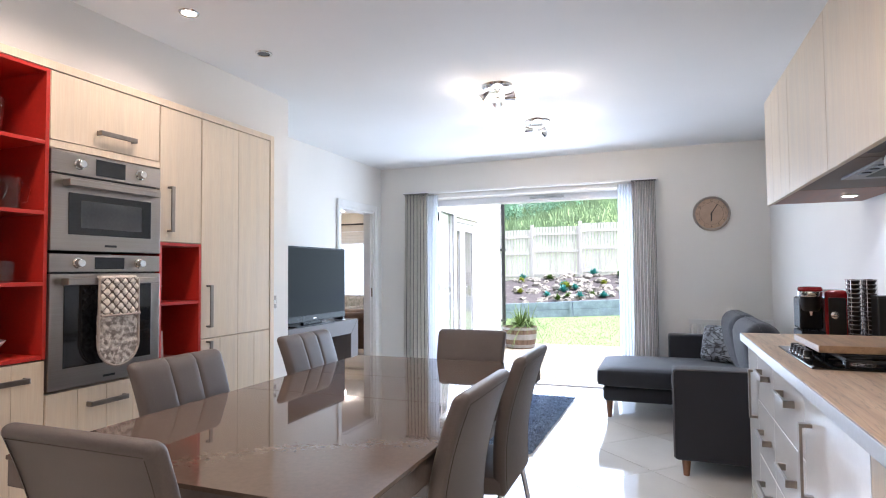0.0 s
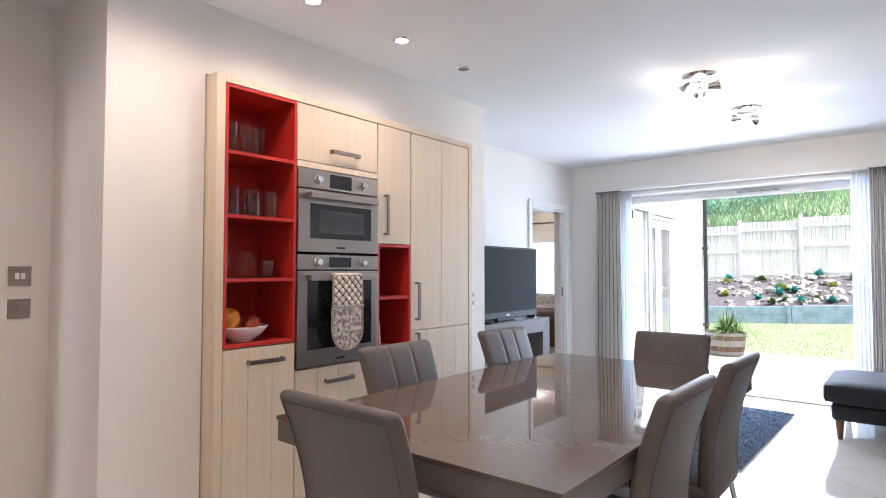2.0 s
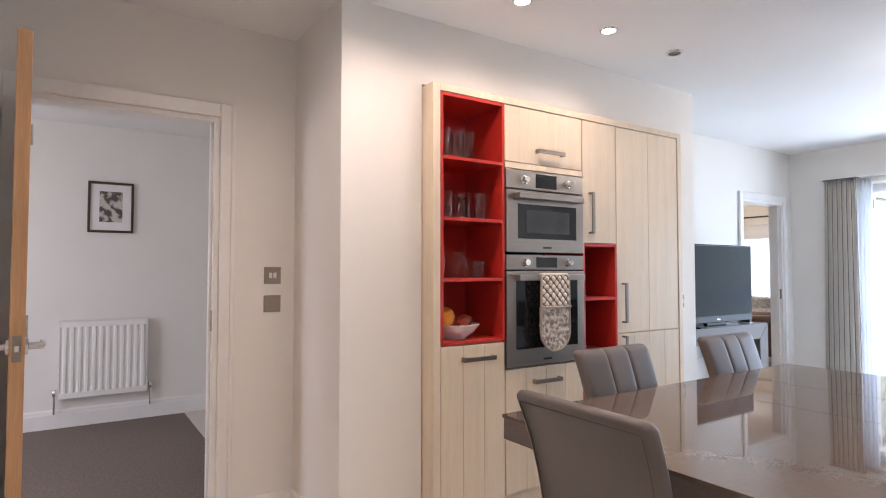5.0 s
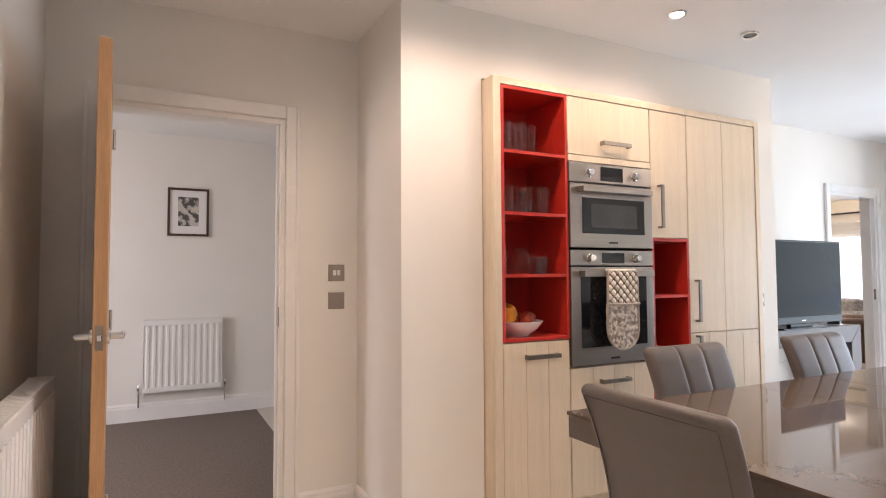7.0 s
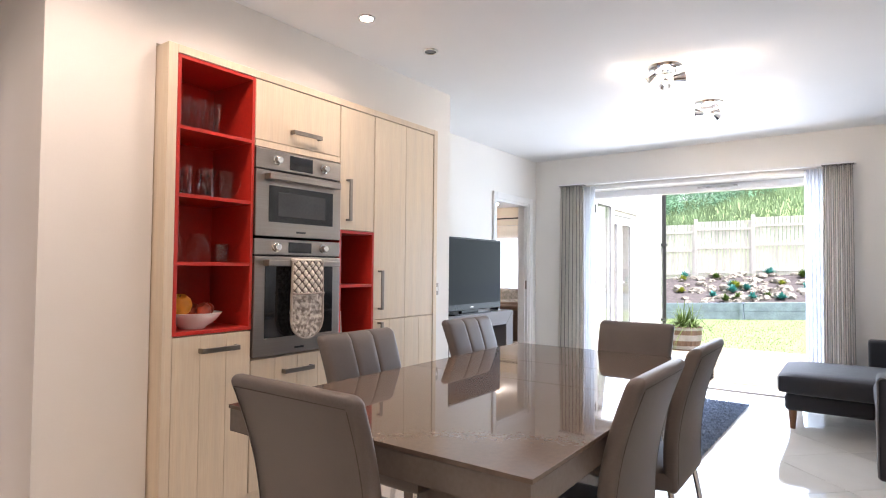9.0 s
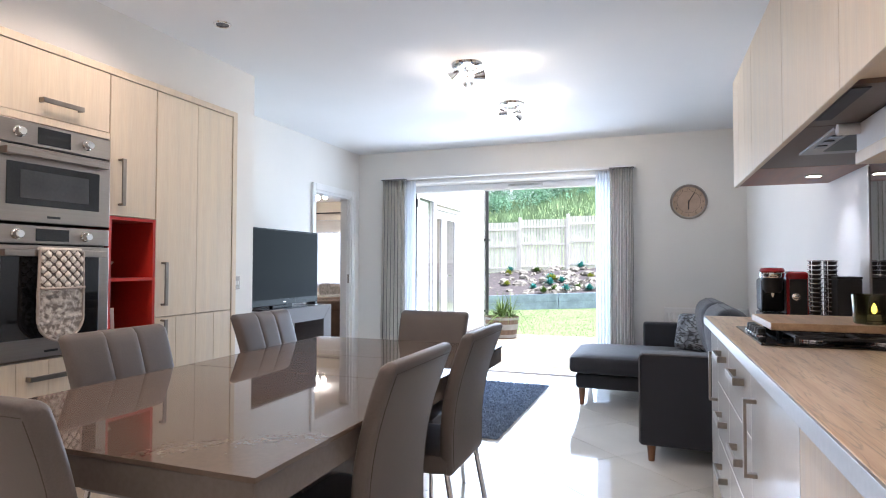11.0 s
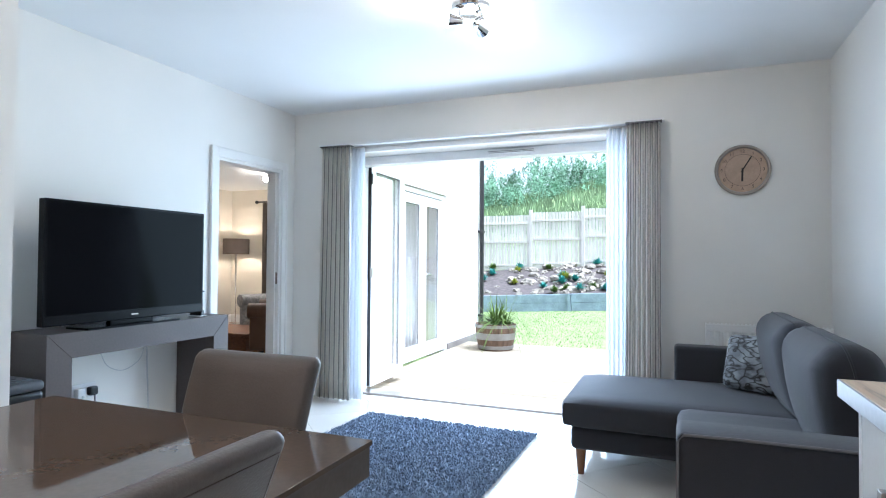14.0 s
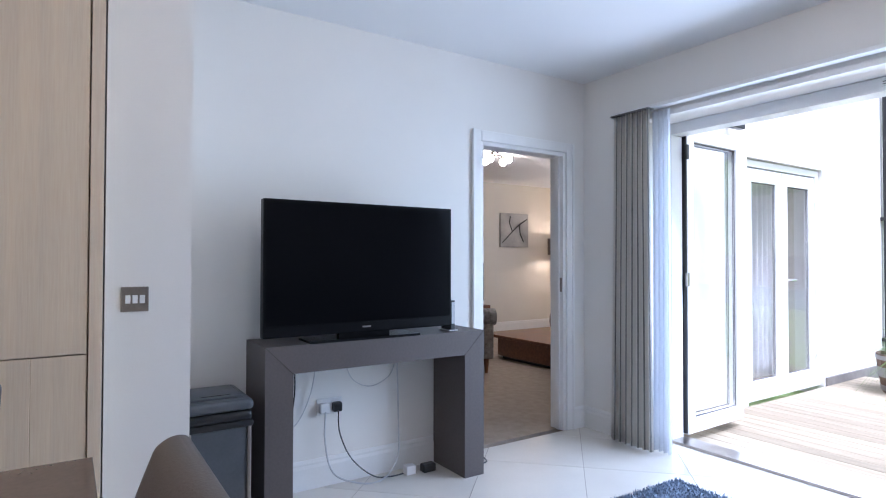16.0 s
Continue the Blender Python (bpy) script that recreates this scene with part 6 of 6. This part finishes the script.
# planting bed and stones
bm = bmesh.new()
rr = [[bm.verts.new((-10 + 0.5 * i, 18.0 + 0.4 * j, land(-10 + 0.5 * i, 18.0 + 0.4 * j) + 0.03 + 0.05 * noise.noise(Vector((i * 0.7, j * 0.9, 3))))) for i in range(33)] for j in range(11)]
for a, b in zip(rr, rr[1:]):
    for i in range(32):
        bm.faces.new((a[i], a[i + 1], b[i + 1], b[i]))
setting("planting_bed", bm, SOIL, "dark soil of the sloping rockery bed", "soil", True)
rng = np.random.default_rng(7)
stone_meshes = []
for k in range(8):
    bm = bmesh.new()
    bmesh.ops.create_icosphere(bm, subdivisions=2, radius=1.0)
    for v in bm.verts:
        v.co *= 0.75 + 0.5 * noise.noise(v.co * 1.3 + Vector((k * 5, 0, 0)))
        v.co.z *= 0.65
    stone_meshes.append(mesh_of(bm, "rock", STONE))
for k in range(190):
    x, y = rng.uniform(-6.5, 3.0), 18.15 + 4.0 * rng.uniform(0, 1)
    r = rng.uniform(0.07, 0.20)
    if k % 3 == 0:
        x, r = -1.1 + 1.1 * rng.normal(), rng.uniform(0.14, 0.28)
    st = new("rock", stone_meshes[k % 8])
    st.matrix_basis = pose(x, y, land(x, y) + r * 0.22, 0, 0, rng.uniform(0, 360)) @ Matrix.Diagonal((r, r * 0.8, r, 1))
    tagged(st, "pale rough rockery stone in dark soil", "rock", "rockery stones")


def tuft(name, label, category, m, n, length, width, material, droop=0.6, group=""):
    t = thing(name, label, category, 0, 0, 0, 0, group)
    t.matrix_basis = m
    vs_, fs_ = [], []
    g = np.random.default_rng(n + int(length * 1000))
    for k in range(n):
        a, l, lean_ = g.uniform(0, 6.283), length * g.uniform(0.55, 1.0), g.uniform(0.25, 1.0)
        dx, dy = math.cos(a), math.sin(a)
        base = len(vs_)
        for j in range(7):
            u = j / 6
            out = lean_ * l * u
            z = l * (u * (1.15 - 0.55 * lean_) - droop * lean_ * u * u)
            w = width * (1 - u) ** 0.6 * 0.5 + 0.0004
            vs_ += [(dx * out - dy * w, dy * out + dx * w, z), (dx * out + dy * w, dy * out - dx * w, z)]
        for j in range(6):
            b_ = base + 2 * j
            fs_.append((b_, b_ + 1, b_ + 3, b_ + 2))
    me_ = bpy.data.meshes.new("leaves")
    me_.from_pydata(vs_, [], fs_)
    me_.materials.append(material)
    lv = new("leaves", me_)
    lv.parent = t
    return t


TEAL = mat("blue_green_leaves", (0.07, 0.33, 0.29), 0.6, var=0.2, scale=9)
LIME = mat("yellow_green_leaves", (0.34, 0.38, 0.05), 0.6, var=0.2, scale=9)
for k in range(34):
    x, y = rng.uniform(-6.0, 2.5), 18.2 + 4.0 * rng.uniform(0, 1)
    tuft("rockery_plant", "small clump of leaves among the rockery stones", "plant", pose(x, y, land(x, y) + 0.04), 110 + k, rng.uniform(0.22, 0.36), 0.065, (TEAL, LIME, TEAL, LEAF2)[k % 4], 0.42, "rockery plants")
for k in range(7):
    sl = thing("sleeper_edging", "blue-grey timber sleeper edging the rockery", "edging", -9.6 + 2.4 * k, 17.9, 0, 0, "sleeper edging")
    sl.matrix_basis = pose(-9.6 + 2.4 * k, 17.9, land(-9.6 + 2.4 * k, 17.9) - 0.01, 0, -2.86, 0)
    for j in range(2):
        part("sleeper", slab(-1.195, 1.195, -0.06, 0.06, 0.23 * j, 0.23 * j + 0.226, 0.008), SLEEPER, sl)
    part("post", slab(1.10, 1.19, -0.09, -0.06, 0, 0.46, 0.005), SLEEPER, sl)

# close-boarded fence
bmp = slab(-0.055, 0.055, -0.06, 0.04, -0.1, 1.99, 0.006)
post_mesh = mesh_of(bmp, "post", FENCE)
slat_mesh = mesh_of(slab(-0.046, 0.046, 0.0, 0.016, 0.10, 1.90, 0.002, 1), "slat", FENCE)
rail_mesh = mesh_of(slab(-0.83, 0.83, -0.035, 0.0, -0.035, 0.035, 0.003, 1), "rail", FENCE)
board_mesh = mesh_of(slab(-0.83, 0.83, -0.02, 0.02, -0.10, 0.09, 0.003, 1), "gravel_board", FENCE)
for k in range(-4, 5):
    x = -3.29 + 1.77 * k
    f = thing("fence_panel", "weathered close-boarded timber fence panel", "fence", x, 22.2, 1.07 + 0.05 * (x + 1.55), 0, "garden fence panels")
    for name, data, m in [("post", post_mesh, pose(0, 0, 0))] + [("rail", rail_mesh, pose(0.885, -0.002, z)) for z in (0.16, 0.98, 1.62)] + [("gravel_board", board_mesh, pose(0.885, -0.002, 0.02))] + [("slat", slat_mesh, pose(0.115 + 0.1105 * j, 0, 0)) for j in range(15)]:
        o = new(name, data)
        o.matrix_basis = m
        o.parent = f

# shrubs on the bank
def shrubs():
    g = np.random.default_rng(21)
    vs_, fs_ = [], []
    for k in range(520):
        x, y = g.uniform(-16, 9), 30.6 + 5.2 * g.uniform(0, 1)
        h = g.uniform(0.35, 1.0) * (1.0 + 0.9 * max(0, noise.noise(Vector((x * 0.3, y * 0.3, 9)))))
        if g.uniform() < 0.06:
            h *= 1.9
        z0 = land(x, y)
        w = h * g.uniform(0.35, 0.6)
        for j in range(int(70 + 60 * h)):
            a, u = g.uniform(0, 6.283), g.uniform(0, 1)
            r = w * math.sqrt(g.uniform(0, 1)) * (1.1 - 0.9 * u)
            c = Vector((x + r * math.cos(a), y + r * math.sin(a), z0 + h * 1.5 * u))
            d = Vector((g.normal(), g.normal(), g.normal() + 0.7)).normalized()
            e = d.orthogonal().normalized()
            s = g.uniform(0.05, 0.11)
            i = len(vs_)
            vs_ += [tuple(c - e * s * 0.35), tuple(c + e * s * 0.35), tuple(c + d * s * 1.6)]
            fs_.append((i, i + 1, i + 2))
    me_ = bpy.data.meshes.new("bank_shrubs")
    me_.from_pydata(vs_, [], fs_)
    me_.materials.append(LEAF)
    tagged(new("bank_shrubs", me_), "wild green shrubs covering the bank behind the fence", "shrubs", "", "stuff")



def bank_grass():
    g = np.random.default_rng(33)
    vs_, fs_ = [], []
    for k in range(16000):
        x, y = g.uniform(-15, 8), g.uniform(24.5, 33.0)
        z, l, a = land(x, y), g.uniform(0.14, 0.42), g.uniform(0, 6.283)
        bx_, by_ = 0.3 * l * math.cos(a), 0.3 * l * math.sin(a)
        i = len(vs_)
        vs_ += [(x - 0.025, y, z - 0.02), (x + 0.025, y, z - 0.02), (x + bx_, y + by_, z + l)]
        fs_.append((i, i + 1, i + 2))
    me_ = bpy.data.meshes.new("bank_grass")
    me_.from_pydata(vs_, [], fs_)
    me_.materials.append(BANKGRASS)
    tagged(new("bank_grass", me_), "long pale green grass on the bank behind the fence", "grass", "", "stuff")


shrubs()
bank_grass()

# half-barrel planter
BARREL = mat("dark_barrel_oak", (0.16, 0.10, 0.065), 0.7, scale=5, stretch=(8, 8, 1), col2=(0.09, 0.055, 0.035), bump=0.2, bscale=40)
BAND = mat("galvanised_band", (0.28, 0.275, 0.27), 0.45, 0.7, var=0.1, scale=8)
px, py = -1.06, 10.55
pot = thing("barrel_planter", "half-barrel wooden planter with pale metal bands", "planter", px, py, -0.03)
n = 22
for k in range(n):
    a0, a1 = 2 * math.pi * k / n + 0.008, 2 * math.pi * (k + 1) / n - 0.008
    bm = bmesh.new()
    rings = []
    for z, r in ((0.0, 0.235), (0.18, 0.272), (0.36, 0.285)):
        rings.append([bm.verts.new((q * math.cos(a), q * math.sin(a), z)) for q, a in ((r, a0), (r, a1), (r - 0.03, a1), (r - 0.03, a0))])
    for a, b in zip(rings, rings[1:]):
        for j in range(4):
            bm.faces.new((a[j], a[(j + 1) % 4], b[(j + 1) % 4], b[j]))
    bm.faces.new(rings[0]), bm.faces.new(rings[-1])
    part("stave", bm, BARREL, pot)
for z, hh in ((0.02, 0.05), (0.15, 0.09), (0.31, 0.04)):
    r0, r1 = 0.237 + 0.2 * z if z < 0.18 else 0.262 + 0.065 * z, 0.0
    r1 = 0.237 + 0.2 * (z + hh) if z + hh < 0.18 else 0.262 + 0.065 * (z + hh)
    part("band", lathe([(r0, z), (r0 + 0.005, z), (r1 + 0.005, z + hh), (r1, z + hh)], 40, closed=True), BAND, pot, "pale metal band", True)
part("soil", lathe([(0.0, 0.315), (0.252, 0.315), (0.252, 0.325), (0.0, 0.33)], 24, closed=True), SOIL, pot)
tuft("spider_plant", "arching green grass-like plant growing in the barrel", "plant", pose(px, py, 0.285), 150, 0.60, 0.024, LEAF2, 0.70)
tuft("trailing_grass", "long drooping pale grass beside the barrel", "plant", pose(px + 0.16, py - 0.05, 0.285), 70, 0.90, 0.011, LEAF2, 1.30)

# drainpipe, lamp and roof edge of the wing
dp = thing("drainpipe", "black plastic drainpipe on the rendered wall", "drainpipe", WX + 0.05, 11.66, -0.1)
part("pipe", tube([(0, 0, 0), (0, 0, 5.3)], 0.034, 14), BLACK, dp, "", True)
for z in (0.4, 1.75, 3.4):
    part("bracket", slab(-0.05, 0.04, -0.05, 0.05, z, z + 0.04, 0.004), BLACK, dp)
ol = thing("outdoor_lamp", "small black outdoor flood lamp on the wing", "wall lamp", WX, 8.55, 2.32)
part("arm", tube([(0, 0, 0), (0.08, 0, 0.02)], 0.012, 8), BLACK, ol)
part("head", slab(0.06, 0.12, -0.08, 0.08, -0.04, 0.06, 0.008), BLACK, ol)
plin = setting("trim_wing_base", slab(WX, WX + 0.02, 10.26, 11.8, -0.1, 0.05, 0.004), mat("grey_wall_base", (0.20, 0.19, 0.18), 0.9, var=0.1, scale=9), "dark plinth band at the foot of the rendered wall", "plinth")

# ---- pieces of floor and decking ----
def clip_poly(poly, x0, x1, y0, y1):
    def cut(ps, inside, cross):
        out = []
        for a, b in zip(ps, ps[1:] + ps[:1]):
            if inside(a):
                out.append(a)
                if not inside(b):
                    out.append(cross(a, b))
            elif inside(b):
                out.append(cross(a, b))
        return out

    def at_x(v):
        return lambda a, b: (v, a[1] + (b[1] - a[1]) * (v - a[0]) / (b[0] - a[0]))

    def at_y(v):
        return lambda a, b: (a[0] + (b[0] - a[0]) * (v - a[1]) / (b[1] - a[1]), v)

    for ins, crs in ((lambda p: p[0] >= x0, at_x(x0)), (lambda p: p[0] <= x1, at_x(x1)), (lambda p: p[1] >= y0, at_y(y0)), (lambda p: p[1] <= y1, at_y(y1))):
        if poly:
            poly = cut(poly, ins, crs)
    return poly


floor = setting("floor", slab(-1.95, 2.17, 0.36, 7.34, -0.1, -0.002), GROUT, "cream polished floor tiles laid diagonally", "floor")
S, U0, V0 = 0.585, 3.64, 3.24
full_tile = None
for i in range(-12, 13):
    for j in range(-12, 13):
        u, v = U0 + S * i, V0 + S * j
        g = 0.0019
        cs = [(u + g, v + g), (u + S - g, v + g), (u + S - g, v + S - g), (u + g, v + S - g)]
        poly = [((a - b) / math.sqrt(2), (a + b) / math.sqrt(2)) for a, b in cs]
        cx, cy = sum(p[0] for p in poly) / 4, sum(p[1] for p in poly) / 4
        inner = all(-1.94 < p[0] < 2.16 and 0.37 < p[1] < 7.33 for p in poly)
        cl = clip_poly(poly, -1.95, 2.17, 0.36, 7.34)
        if len(cl) < 3 or abs(sum(a[0] * b[1] - b[0] * a[1] for a, b in zip(cl, cl[1:] + cl[:1]))) < 0.002:
            continue
        if inner and full_tile:
            ob = new("tile", full_tile)
        else:
            bm = bmesh.new()
            lo = [bm.verts.new((p[0] - cx, p[1] - cy, -0.008)) for p in cl]
            hi = [bm.verts.new((p[0] - cx, p[1] - cy, 0.0)) for p in cl]
            bm.faces.new(list(reversed(lo))), bm.faces.new(hi)
            for k in range(len(cl)):
                bm.faces.new((lo[k], lo[(k + 1) % len(cl)], hi[(k + 1) % len(cl)], hi[k]))
            md = mesh_of(bm, "tile", TILE)
            if inner:
                full_tile = md
            ob = new("tile", md)
        ob.matrix_basis = pose(cx, cy, 0)
        ob.parent = floor

deck = setting("decking", slab(WX + 0.02, 5.5, 7.52, 11.14, -0.118, -0.07), SOIL, "pale weathered timber decking", "decking")
bm = bmesh.new()
k = 0
plank_mesh = mesh_of(slab(-3.56, 3.56, -0.0575, 0.0575, -0.026, 0.0, 0.003, 1), "plank", DECK)
while 7.565 + 0.1205 * k < 11.12:
    o = new("plank", plank_mesh)
    o.matrix_basis = pose(1.90, 7.565 + 0.1205 * k, -0.03)
    o.parent = deck
    k += 1
